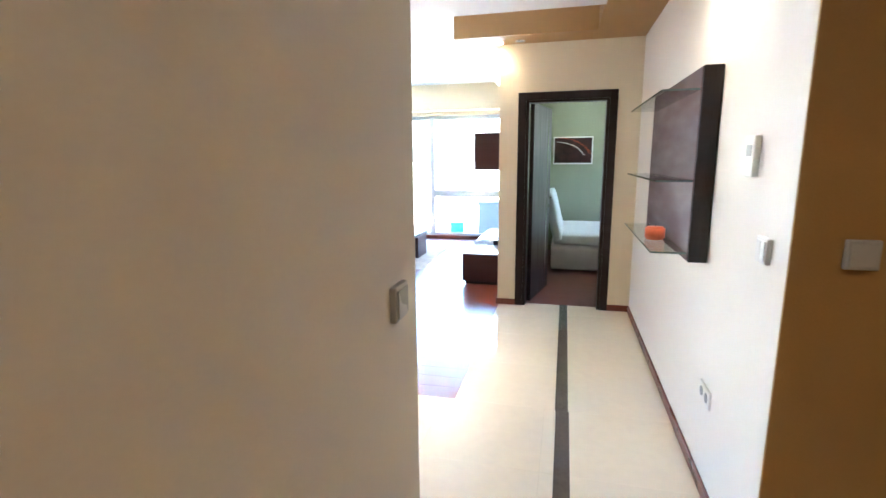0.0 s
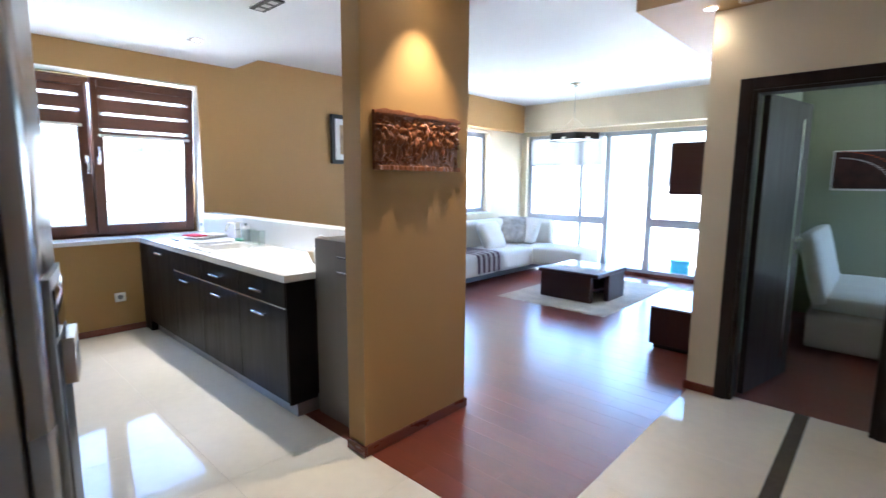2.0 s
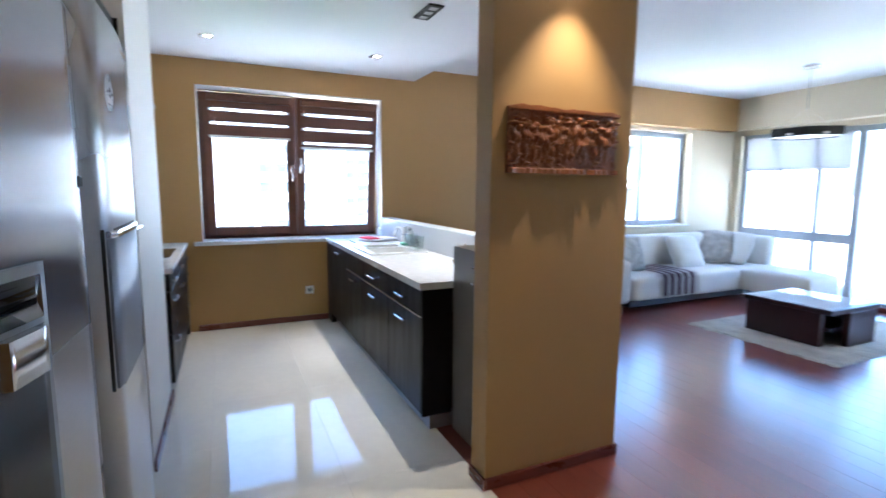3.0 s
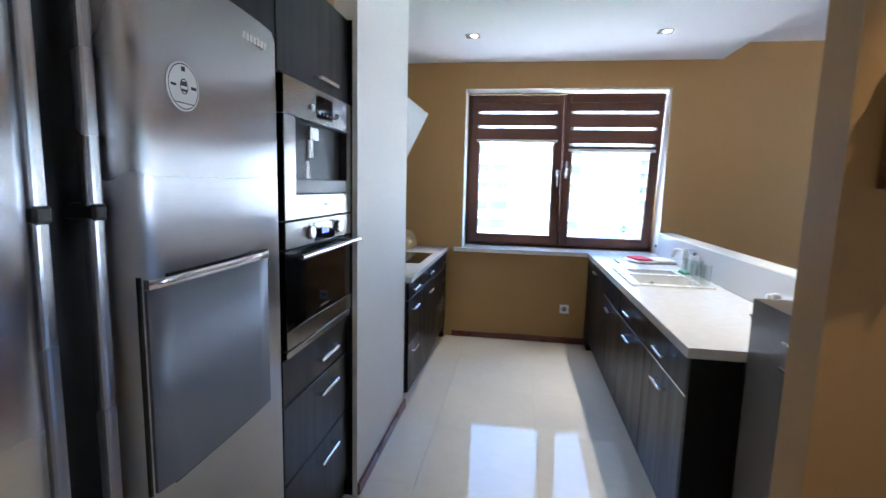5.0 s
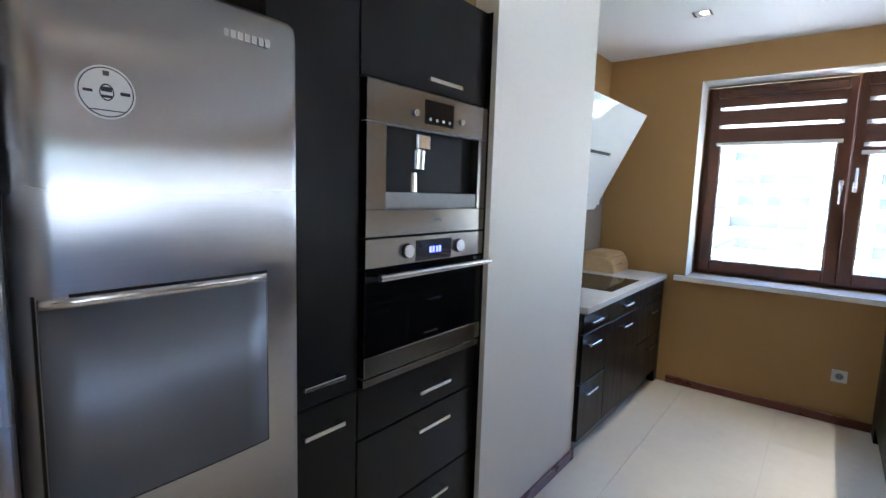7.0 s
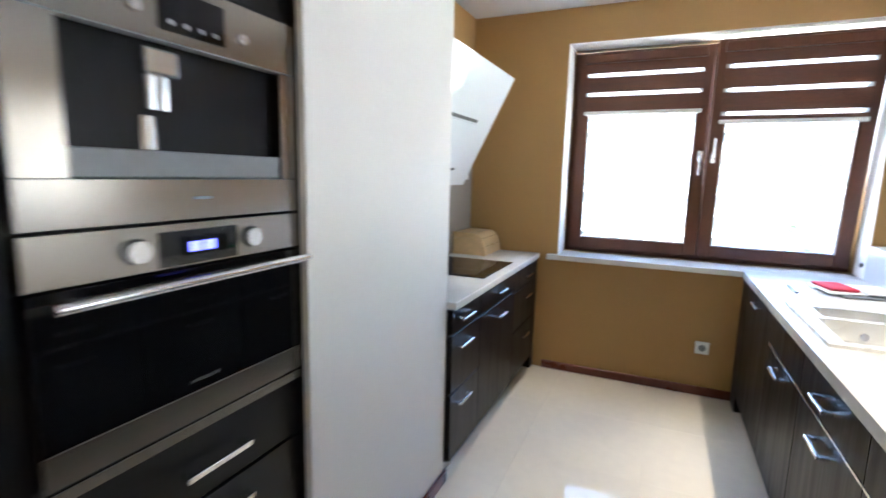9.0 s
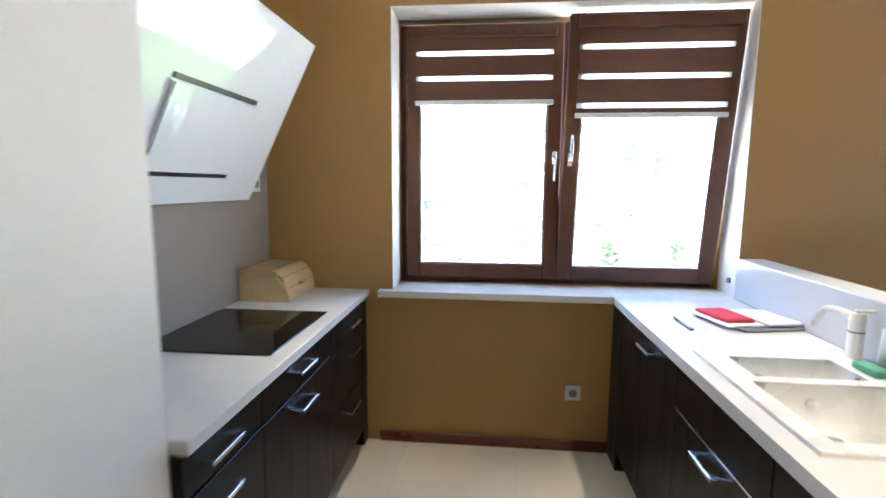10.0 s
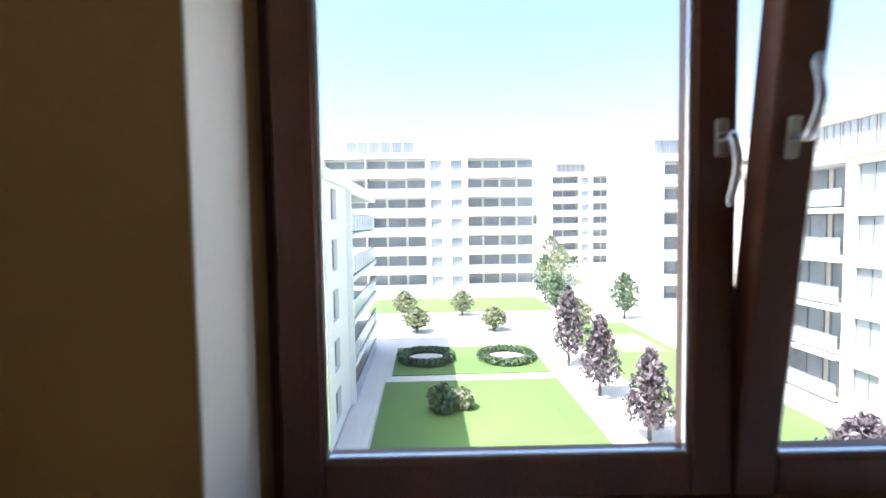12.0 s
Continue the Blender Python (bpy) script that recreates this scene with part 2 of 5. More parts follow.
def add_cyl(bm, x, y, z, r, length, axis="z", seg=20, r2=None, mi=0):
    rot = {"z": Matrix(), "x": Matrix.Rotation(radians(90), 4, "Y"), "y": Matrix.Rotation(radians(-90), 4, "X")}[axis]
    r_ = bmesh.ops.create_cone(bm, cap_ends=True, segments=seg, radius1=r, radius2=r if r2 is None else r2, depth=length, matrix=Matrix.Translation((x, y, z)) @ rot)
    for f in {f for v in r_["verts"] for f in v.link_faces}:
        f.material_index = mi
    return r_["verts"]


def cyl(name, x, y, z, r, length, material, parent=None, axis="z", seg=20, r2=None, smooth=True):
    bm = bmesh.new()
    add_cyl(bm, 0, 0, 0, r, length, axis, seg, r2)
    ob = finish(name, bm, material, parent, (x, y, z), False)
    if smooth:
        for p in ob.data.polygons:
            p.use_smooth = len(p.vertices) == 4
    return ob


def extrude_profile(name, pts, axis, a, b, material, parent=None, bevel=0.0, smooth=False):
    """Closed profile swept along an axis. For axis x the profile is (y, z), for y (x, z), for z (x, y)."""
    bm = bmesh.new()
    def at(p, v):
        return {"x": (v, p[0], p[1]), "y": (p[0], v, p[1]), "z": (p[0], p[1], v)}[axis]
    lo = [bm.verts.new(at(p, a)) for p in pts]
    hi = [bm.verts.new(at(p, b)) for p in pts]
    bm.faces.new(lo)
    bm.faces.new(hi[::-1])
    for i in range(len(pts)):
        j = (i + 1) % len(pts)
        bm.faces.new((lo[j], lo[i], hi[i], hi[j]))
    bmesh.ops.recalc_face_normals(bm, faces=bm.faces)
    if bevel:
        bmesh.ops.bevel(bm, geom=bm.edges[:], offset=bevel, segments=1, affect="EDGES")
    return finish(name, bm, material, parent, (0, 0, 0), smooth)


def thing(name, label, category, x=0.0, y=0.0, z=0.0, group="", rz=0.0):
    """The empty at the base of a thing made of parts."""
    ob = new(name)
    ob.empty_display_size = 0.05
    ob.location = (x, y, z)
    ob.rotation_euler = (0, 0, radians(rz))
    return tagged(ob, label, category, group)


def setting(ob, label, category="wall"):
    return tagged(ob, label, category, kind="structure")


def wall(name, x0, x1, y0, y1, z0, z1, material, label):
    return setting(box(name, x0, x1, y0, y1, z0, z1, material, bevel=0.0), label)


def wall_with_holes(name, axis, p0, p1, a0, a1, z0, z1, holes, material, label):
    """A wall across an axis between p0 and p1, from a0 to a1, cut through by holes (b0, b1, c0, c1)."""
    cuts_a = sorted({a0, a1, *[h[0] for h in holes], *[h[1] for h in holes]})
    cuts_z = sorted({z0, z1, *[h[2] for h in holes], *[h[3] for h in holes]})
    bm = bmesh.new()
    for i in range(len(cuts_a) - 1):
        for j in range(len(cuts_z) - 1):
            ca, cz = (cuts_a[i] + cuts_a[i + 1]) / 2, (cuts_z[j] + cuts_z[j + 1]) / 2
            if any(h[0] < ca < h[1] and h[2] < cz < h[3] for h in holes):
                continue
            if axis == "x":
                add_box(bm, p0, p1, cuts_a[i], cuts_a[i + 1], cuts_z[j], cuts_z[j + 1])
            else:
                add_box(bm, cuts_a[i], cuts_a[i + 1], p0, p1, cuts_z[j], cuts_z[j + 1])
    bmesh.ops.remove_doubles(bm, verts=bm.verts, dist=0.0005)
    # inner faces that two blocks share
    seen = {}
    for f in bm.faces:
        seen.setdefault(tuple(round(c, 3) for c in f.calc_center_median()), []).append(f)
    bmesh.ops.delete(bm, geom=[f for fs in seen.values() if len(fs) > 1 for f in fs], context="FACES")
    return setting(finish(name, bm, material), label)

# ---- structure ----
XW, CEIL, HIGH, LOW = -4.54, 2.565, 2.70, 2.475
WIN = (2.635, 4.416, 0.875, 2.335)

# window side
wall_with_holes("wall_west", "x", XW - 0.34, XW, 1.6, 7.0, -0.1, 2.9, [WIN], M_TAN, "tan painted kitchen wall with a window recess")
box("window_reveal_lining", XW - 0.205, XW + 0.002, WIN[0] - 0.0, WIN[0] + 0.004, WIN[2], WIN[3], M_WHITE, bevel=0)
box("window_reveal_lining", XW - 0.205, XW + 0.002, WIN[1] - 0.004, WIN[1], WIN[2], WIN[3], M_WHITE, bevel=0)
box("window_reveal_lining", XW - 0.205, XW + 0.002, WIN[0] + 0.004, WIN[1] - 0.004, WIN[3] - 0.004, WIN[3], M_WHITE, bevel=0)
for o in scene.objects:
    if o.name.startswith("window_reveal"):
        setting(o, "white plastered window reveal", "window")
wall("wall_west_step", XW - 0.34, -4.27, 7.0, 7.15, -0.1, 2.9, M_SAND, "sand painted wall return")
wall_with_holes("wall_living_west", "x", -4.57, -4.27, 7.15, 9.8, -0.1, 2.9, [(7.3, 8.86, 0.93, 2.2)], M_SAND, "sand painted living room wall with a window")
wall_with_holes("wall_living_north", "y", 9.8, 10.05, -4.57, -0.19, -0.1, 2.9, [(-4.17, -0.32, 0.03, 2.2)], M_SAND, "sand painted living room window wall")
# wall between the living room and the bedroom, with its end facing the hall
wall("wall_living_east", -0.293, -0.19, 6.06, 9.8, -0.1, 2.9, M_SAND, "sand painted wall behind the media unit")
wall_with_holes("wall_hall_end", "y", 5.94, 6.06, -0.293, 2.6, -0.1, 2.9, [(-0.05, 0.70, -0.1, 1.99)], M_SAND, "sand painted wall with the bedroom doorway")
wall("wall_hall_east", 0.96, 1.10, 2.79, 5.94, -0.1, 2.9, M_WHITE, "cream white hall wall")
wall("wall_hall_return", 1.10, 1.9, 2.79, 2.91, -0.1, 2.9, M_TAN, "tan painted hall return wall")
wall("wall_hall_return_face", 0.961, 1.10, 2.782, 2.79, -0.1, 2.9, M_TAN, "tan painted end of the hall wall")
wall("wall_entry_east", 1.9, 2.0, -0.2, 2.91, -0.1, 2.9, M_TAN, "tan painted entry wall")
wall("wall_entry_south", -0.18, 2.0, -0.32, -0.2, -0.1, 2.9, M_TAN, "tan painted entry wall")
wall("wall_hall_west", -0.18, -0.042, -0.2, 2.407, -0.1, 2.9, M_TAUPE, "taupe painted hall wall")
wall("wall_kitchen_south", XW, -0.18, 1.82, 1.942, -0.1, 2.9, M_TAN, "tan painted kitchen back wall")
wall("wall_column", -2.928, -2.005, 1.942, 2.462, -0.1, 2.9, M_WHITE, "cream white wall block between the cabinets")
wall("wall_over_cabinets", -2.005, -0.18, 1.942, 2.36, 2.125, 2.9, M_TAN, "tan bulkhead above the tall cabinets")
wall("wall_pillar", -1.37, -1.234, 3.88, 4.665, -0.1, 2.9, M_TAN, "tan painted pillar between kitchen and living room")
wall("wall_half", -4.54, -1.37, 4.424, 4.52, -0.1, 1.072, M_GREYPANEL, "low half wall behind the kitchen counter")
wall("wall_half_end", -1.84, -1.37, 4.0, 4.424, -0.1, 1.078, M_GREYPANEL, "grey brown low wall block beside the counter")
wall("wall_bedroom_east", 2.6, 2.7, 6.06, 7.9, -0.1, 2.9, M_GREEN, "green bedroom wall")
wall("wall_bedroom_east_sill", 2.6, 2.7, 7.9, 8.6, -0.1, 1.25, M_GREEN, "green bedroom wall under a window")
wall("wall_bedroom_east_head", 2.6, 2.7, 7.9, 8.6, 2.2, 2.9, M_GREEN, "green bedroom wall over a window")
wall("wall_bedroom_east_end", 2.6, 2.7, 8.6, 9.0, -0.1, 2.9, M_GREEN, "green bedroom wall")
wall("wall_bedroom_north", -0.19, 2.7, 9.0, 9.1, -0.1, 2.9, M_GREEN, "green painted bedroom wall")
wall("wall_bedroom_west", -0.188, -0.18, 6.064, 8.996, -0.1, 2.9, M_GREEN, "green painted bedroom wall")

# ceilings
setting(box("ceiling", XW, 1.9, -0.2, 4.8, CEIL, CEIL + 0.3, M_CEIL, bevel=0), "white plaster ceiling with recessed spots", "ceiling")
setting(box("ceiling_living", -4.54, 0.96, 4.8, 9.8, HIGH, HIGH + 0.2, M_CEIL, bevel=0), "white living room ceiling", "ceiling")
setting(extrude_profile("ceiling_soffit", [(-0.66, 5.61), (0.55, 5.61), (0.55, 4.8), (0.96, 4.8), (0.96, 5.94), (-0.293, 5.94), (-0.293, 9.8), (-0.65, 9.8)], "z", LOW, HIGH, M_BROWNCEIL), "tan dropped ceiling border over the hall", "ceiling")
setting(box("ceiling_soffit_hall", 0.55, 0.96, 2.79, 4.8, LOW, CEIL, M_BROWNCEIL, bevel=0), "tan dropped ceiling border", "ceiling")
setting(box("ceiling_bedroom", -0.19, 2.6, 6.06, 9.0, 2.60, 2.8, M_CEIL, bevel=0), "white bedroom ceiling", "ceiling")
setting(box("living_window_beam", -4.27, -0.65, 9.62, 9.8, 2.27, HIGH, M_SAND, bevel=0), "sand painted beam over the windows", "wall")
setting(box("living_west_beam", -4.27, -4.12, 7.15, 9.62, 2.25, HIGH, M_TAN, bevel=0), "tan painted beam over the side window", "wall")

# floors: screeds under the tiles and planks
setting(box("floor_kitchen", XW, 1.9, -0.2, 3.91, -0.12, -0.012, M_GROUT, bevel=0), "polished cream stone tile floor", "floor")
floor_hall = setting(box("floor_hall", -0.28, 0.96, 3.91, 6.02, -0.12, -0.012, M_GROUT, bevel=0), "polished cream stone tile floor with a dark strip", "floor")
floor_kitchen = bpy.data.objects["floor_kitchen"]
floor_living = setting(box("floor_living", -4.54, -0.28, 3.91, 9.8, -0.12, -0.012, M_GROUT, bevel=0), "red brown glossy parquet floor", "floor")
floor_bed = setting(box("floor_bedroom", -0.19, 2.6, 6.02, 9.0, -0.12, -0.012, M_GROUT, bevel=0), "dark red brown bedroom parquet", "floor")


def baseboard(x0, x1, y0, y1):
    setting(box("baseboard", x0, x1, y0, y1, 0.0, 0.06, M_BASE, bevel=0.004), "cherry red wooden baseboard", "baseboard")


T = 0.014
baseboard(XW, XW + T, 2.56, 3.86)
baseboard(-2.94, -2.005, 2.462, 2.462 + T)
baseboard(-2.928 - T, -2.928, 2.40, 2.462 + T)
baseboard(-1.234, -1.234 + T, 3.88, 4.665)
baseboard(-1.37 - 0.003, -1.234 + T, 3.88 - T, 3.88)
baseboard(-1.37, -1.234 + T, 4.665, 4.665 + T)
baseboard(-0.293 - 0.004, -0.115, 5.94 - T, 5.94)
baseboard(-0.293 - T, -0.293, 5.94 - T, 6.74)
baseboard(0.758, 0.96, 5.94 - T, 5.94)
baseboard(0.96 - T, 0.96, 2.79, 5.94 - T)
baseboard(-0.042, -0.042 + T, -0.2, 2.407)
baseboard(-4.15, -0.4, 9.8 - T, 9.8)

# ---- kitchen window ----
FX = -4.795


def sash(name, y0, y1, z0, z1, label, tilt):
    """A wooden sash hinged at the foot, leaning into the room by tilt degrees; local x points into the room."""
    t = thing(name, label, "window", FX, (y0 + y1) / 2, z0)
    t.rotation_euler = (0, radians(tilt), 0)
    w, hgt, b = (y1 - y0) / 2, z1 - z0, 0.08
    bm = bmesh.new()
    for a in ((-w, -w + b, 0, hgt), (w - b, w, 0, hgt), (-w + b, w - b, 0, b), (-w + b, w - b, hgt - b, hgt)):
        add_box(bm, -0.03, 0.035, a[0], a[1], a[2], a[3], 0.005)
    finish("frame", bm, M_WINWOOD, t)
    bm = bmesh.new()
    g = 0.008
    for a in ((-w + b, -w + b + g, b, hgt - b), (w - b - g, w - b, b, hgt - b), (-w + b + g, w - b - g, b, b + g), (-w + b + g, w - b - g, hgt - b - g, hgt - b)):
        add_box(bm, 0.012, 0.024, a[0], a[1], a[2], a[3], 0.001)
    tagged(finish("glazing_bead", bm, M_CHROME, t), "pale glazing gasket")
    tagged(box("pane", -0.006, 0.006, -w + b - 0.01, w - b + 0.01, b - 0.01, hgt - b + 0.01, M_PANE, t, bevel=0, shadow=False), "clear glass pane")
    return t


def window_handle(parent, y, z, up):
    """A slim curved lever on a narrow plate, hanging down or turned up."""
    s = 1 if up else -1
    bm = bmesh.new()
    add_box(bm, 0.035, 0.043, y - 0.013, y + 0.013, z - 0.036, z + 0.036, 0.004)
    add_cyl(bm, 0.056, y, z, 0.009, 0.032, "x", 12)
    n = 9
    ring_prev = None
    for i in range(n + 1):
        u = i / n
        cx = 0.070 + 0.020 * math.sin(math.pi * min(1.0, u * 1.15))
        cz = z + s * (-0.006 + 0.135 * u)
        w_, d_ = 0.0085 - 0.002 * u, 0.006
        ring = [bm.verts.new((cx + dx * d_, y + dy * w_, cz)) for dx, dy in ((-1, -0.6), (-0.4, -1), (0.6, -1), (1, -0.4), (1, 0.4), (0.6, 1), (-0.4, 1), (-1, 0.6))]
        if ring_prev:
            for k in range(8):
                bm.faces.new((ring_prev[k], ring_prev[(k + 1) % 8], ring[(k + 1) % 8], ring[k])).smooth = True
        else:
            bm.faces.new(ring)
        ring_prev = ring
    bm.faces.new(ring_prev)
    bmesh.ops.recalc_face_normals(bm, faces=bm.faces)
    return tagged(finish("handle", bm, M_CHROME, parent), "satin metal lever handle")


wf = thing("window_1", "brown wooden casement window frame", "window", FX, 3.525, 0.875)
tagged(wf, kind="structure")
bm = bmesh.new()
hw = (WIN[1] - WIN[0]) / 2
for a in ((-hw, -hw + 0.05, 0, 1.455), (hw - 0.05, hw, 0, 1.455), (-hw + 0.05, hw - 0.05, 0.0, 0.05), (-hw + 0.05, hw - 0.05, 1.405, 1.455)):
    add_box(bm, -0.06, -0.032, a[0], a[1], a[2], a[3], 0.004)
add_box(bm, -0.075, -0.032, -0.045, 0.045, 0.05, 1.405, 0.004)
finish("frame", bm, M_WINWOOD, wf)
s_left = sash("window_sash_fixed", 2.675, 3.540, 0.908, 2.31, "brown wooden window sash, closed, metal lever", 0.0)
s_right = sash("window_sash_tilted", 3.543, 4.392, 0.908, 2.31, "brown wooden window sash, tilted open at the top", 7.2)
tagged(s_left, group="kitchen window sashes"), tagged(s_right, group="kitchen window sashes")
window_handle(s_left, 0.398, 0.685, False)
window_handle(s_right, -0.39, 0.68, True)


def zebra_blind(parent, y0, y1, z_top, z_bot, pitch, gap, first):
    """Day and night roller blind on a sash: opaque bands before sheer cloth, cassette above, rail below."""
    t = tagged(new("zebra_blind"), "brown striped day and night roller blind", "blind", "zebra blinds")
    t.parent = None
    t.matrix_world = parent.matrix_basis.copy()
    box("cassette", 0.036, 0.085, y0 - 0.012, y1 + 0.012, z_top - 0.05, z_top + 0.01, M_WINWOOD, t, bevel=0.01, seg=2)
    tagged(box("bottom_rail", 0.040, 0.062, y0 - 0.006, y1 + 0.006, z_bot, z_bot + 0.026, M_PLASTIC, t, bevel=0.004), "white bottom rail")
    box("sheer_cloth", 0.047, 0.0475, y0, y1, z_bot + 0.02, z_top - 0.05, M_SHEER, t, bevel=0, shadow=False)
    z = z_bot + first
    low = z_bot + 0.026
    while low < z_top - 0.05:
        hi = min(z, z_top - 0.05)
        if hi > low:
            box("band", 0.049, 0.0515, y0, y1, low, hi, M_BLIND, t, bevel=0)
        low = z + gap
        z += pitch
    return t


zebra_blind(s_left, -0.372, 0.375, 1.375, 0.970, 0.132, 0.025, 0.131)
zebra_blind(s_right, -0.375, 0.372, 1.375, 0.895, 0.142, 0.025, 0.050)
extrude_profile("windowsill", [(XW - 0.22, WIN[0]), (XW - 0.22, WIN[1]), (XW, WIN[1]), (XW, 3.796), (XW + 0.052, 3.796), (XW + 0.052, 2.563), (XW, 2.563), (XW, WIN[0])], "z", 0.838, 0.8762, M_TOP, bevel=0.003)
setting(bpy.data.objects["windowsill"], "white window sill running into the worktop", "windowsill")
bm = bmesh.new()
add_cyl(bm, 0, 0, 0, 0.014, 0.012, "y", 16)
setting(finish("window_reveal_cap", bm, M_GREY, None, (-4.615, WIN[1] - 0.009, 0.955)), "small grey cap on the window reveal", "window")

# ---- kitchen cabinets ----
def bar_handle(parent, x, y, z, length, face, mat_=None):
    """A flat bow handle on a front that faces +y (face 1) or -y (face -1)."""
    bm = bmesh.new()
    h = length / 2
    for sx in (-1, 1):
        a, b = sorted((y, y + face * 0.03))
        add_box(bm, x + sx * h - 0.006, x + sx * h + 0.006, a, b, z - 0.006, z + 0.006, 0.001)
    a, b = sorted((y + face * 0.024, y + face * 0.034))
    add_box(bm, x - h - 0.006, x + h + 0.006, a, b, z - 0.0065, z + 0.0065, 0.0015)
    return tagged(finish("handle", bm, mat_ or M_CHROME, parent), "chrome bow handle")


def unit(name, label, x0, x1, y_front, y_back, fronts, handles, face, z_top=0.835, z_low=0.10, group="kitchen base units"):
    """Cabinet between x0 and x1: carcass, fronts [(z0, z1)], handles [(x, z, length)]."""
    t = thing(name, label, "cabinet", (x0 + x1) / 2, (y_front + y_back) / 2, 0, group)
    ox, oy = -(x0 + x1) / 2, -(y_front + y_back) / 2
    a, b = sorted((y_front - face * 0.02 + oy, y_back + oy))
    box("body", x0 + ox, x1 + ox, a, b, z_low, min(z_top, 0.70) if face < 0 else z_top, M_WENGE, t, bevel=0.001)
    a, b = sorted((y_front - face * 0.055 + oy, y_back + oy))
    tagged(box("plinth", x0 + ox, x1 + ox, a, b, 0.0, z_low, M_PLINTH, t, bevel=0), "grey metal plinth")
    for z0, z1 in fronts:
        a, b = sorted((y_front + oy, y_front - face * 0.019 + oy))
        box("front", x0 + ox + 0.002, x1 + ox - 0.002, a, b, z0 + 0.002, z1 - 0.002, M_WENGE, t, bevel=0.0015)
    for hx, hz, hl in handles:
        bar_handle(t, hx + ox, y_front + oy, hz, hl, face)
    return t


Y_R = 3.812
for x0, x1, fr, hd, lab in (
    (-2.47, -1.868, [(0.10, 0.672), (0.680, 0.832)], [(-2.175, 0.746, 0.13), (-2.165, 0.606, 0.13)], "espresso base unit with a drawer over a door"),
    (-3.09, -2.47, [(0.10, 0.672), (0.680, 0.832)], [(-2.80, 0.748, 0.13), (-2.78, 0.612, 0.13)], "espresso base unit with a drawer over a door"),
    (-3.66, -3.09, [(0.10, 0.672), (0.680, 0.832)], [(-3.38, 0.625, 0.13)], "espresso sink unit with a blind top front"),
    (-4.36, -3.66, [(0.10, 0.832)], [(-3.955, 0.782, 0.13)], "espresso corner base unit with one tall door"),
):
    u = unit("base_cabinet", lab, x0, x1, Y_R, 4.40, fr, hd, -1)
    if len(fr) == 2:
        c = (x0 + x1) / 2
        tagged(box("rail", x0 - c + 0.002, x1 - c - 0.002, Y_R - 4.106 - 0.001, Y_R - 4.106 + 0.012, 0.672, 0.680, M_CHROME, u, bevel=0), "thin metal strip between the fronts")
u = tagged(box("cabinet_filler", XW, -4.362, Y_R, 4.40, 0.0, 0.835, M_WENGE), "espresso corner filler panel", "cabinet")
tagged(box("cabinet_end_panel", -1.866, -1.85, Y_R, 4.0, 0.0895, 0.835, M_WENGE), "black brown cabinet end panel", "cabinet")
Y_L = 2.488
for x0, x1, fr, hd, lab in (
    (-3.31, -2.932, [(0.10, 0.43), (0.434, 0.715), (0.719, 0.832)], [(-3.075, 0.778, 0.13), (-3.06, 0.652, 0.13), (-3.06, 0.375, 0.13)], "espresso base unit with three drawers"),
    (-3.93, -3.31, [(0.10, 0.71), (0.714, 0.832)], [(-3.62, 0.780, 0.13), (-3.62, 0.641, 0.13)], "espresso base unit with a drawer over a door"),
    (-4.46, -3.93, [(0.10, 0.42), (0.424, 0.69), (0.694, 0.832)], [(-4.235, 0.763, 0.13), (-4.22, 0.623, 0.13), (-4.21, 0.347, 0.13)], "espresso base unit with three drawers"),
):
    unit("base_cabinet", lab, x0, x1, Y_L, 1.95, fr, hd, 1)
tagged(box("cabinet_filler", XW, -4.462, 1.95, Y_L, 0.0, 0.835, M_WENGE), "espresso filler panel by the wall", "cabinet")

# worktops
tagged(box("worktop", XW + 0.002, -2.932, 1.944, 2.507, 0.836, 0.873, M_TOP, bevel=0.004, seg=2), "white worktop with an inset hob", "worktop")


def worktop_with_cutouts(name, x0, x1, y0, y1, z0, z1, holes):
    xs = sorted({x0, x1, *[h[0] for h in holes], *[h[1] for h in holes]})
    ys = sorted({y0, y1, *[h[2] for h in holes], *[h[3] for h in holes]})
    bm = bmesh.new()
    for i in range(len(xs) - 1):
        for j in range(len(ys) - 1):
            cx, cy = (xs[i] + xs[i + 1]) / 2, (ys[j] + ys[j + 1]) / 2
            if not any(h[0] < cx < h[1] and h[2] < cy < h[3] for h in holes):
                add_box(bm, xs[i], xs[i + 1], ys[j], ys[j + 1], z0, z1)
    bmesh.ops.remove_doubles(bm, verts=bm.verts, dist=0.0005)
    seen = {}
    for f in bm.faces:
        seen.setdefault(tuple(round(c, 3) for c in f.calc_center_median()), []).append(f)
    bmesh.ops.delete(bm, geom=[f for fs in seen.values() if len(fs) > 1 for f in fs], context="FACES")
    return finish(name, bm, M_TOP)


BOWLS = [(-3.60, -3.43, 3.94, 4.25), (-3.39, -3.06, 3.91, 4.26)]
tagged(worktop_with_cutouts("worktop", XW + 0.002, -1.845, 3.797, 4.40, 0.836, 0.876, BOWLS), "white worktop with an inset double sink", "worktop")
tagged(box("backsplash", XW + 0.004, -1.845, 4.402, 4.42, 0.877, 1.072, M_SPLASH, bevel=0.001), "pale grey glossy glass backsplash", "backsplash")
tagged(box("half_wall_cap", XW + 0.004, -1.842, 4.402, 4.53, 1.073, 1.081, M_PLASTIC, bevel=0.001), "thin white cap on the half wall", "trim")
tagged(box("backsplash", -4.535, -2.932, 1.943, 1.950, 0.875, 2.0, M_SPLASH2, bevel=0.001), "taupe glossy glass backsplash behind the hob", "backsplash")

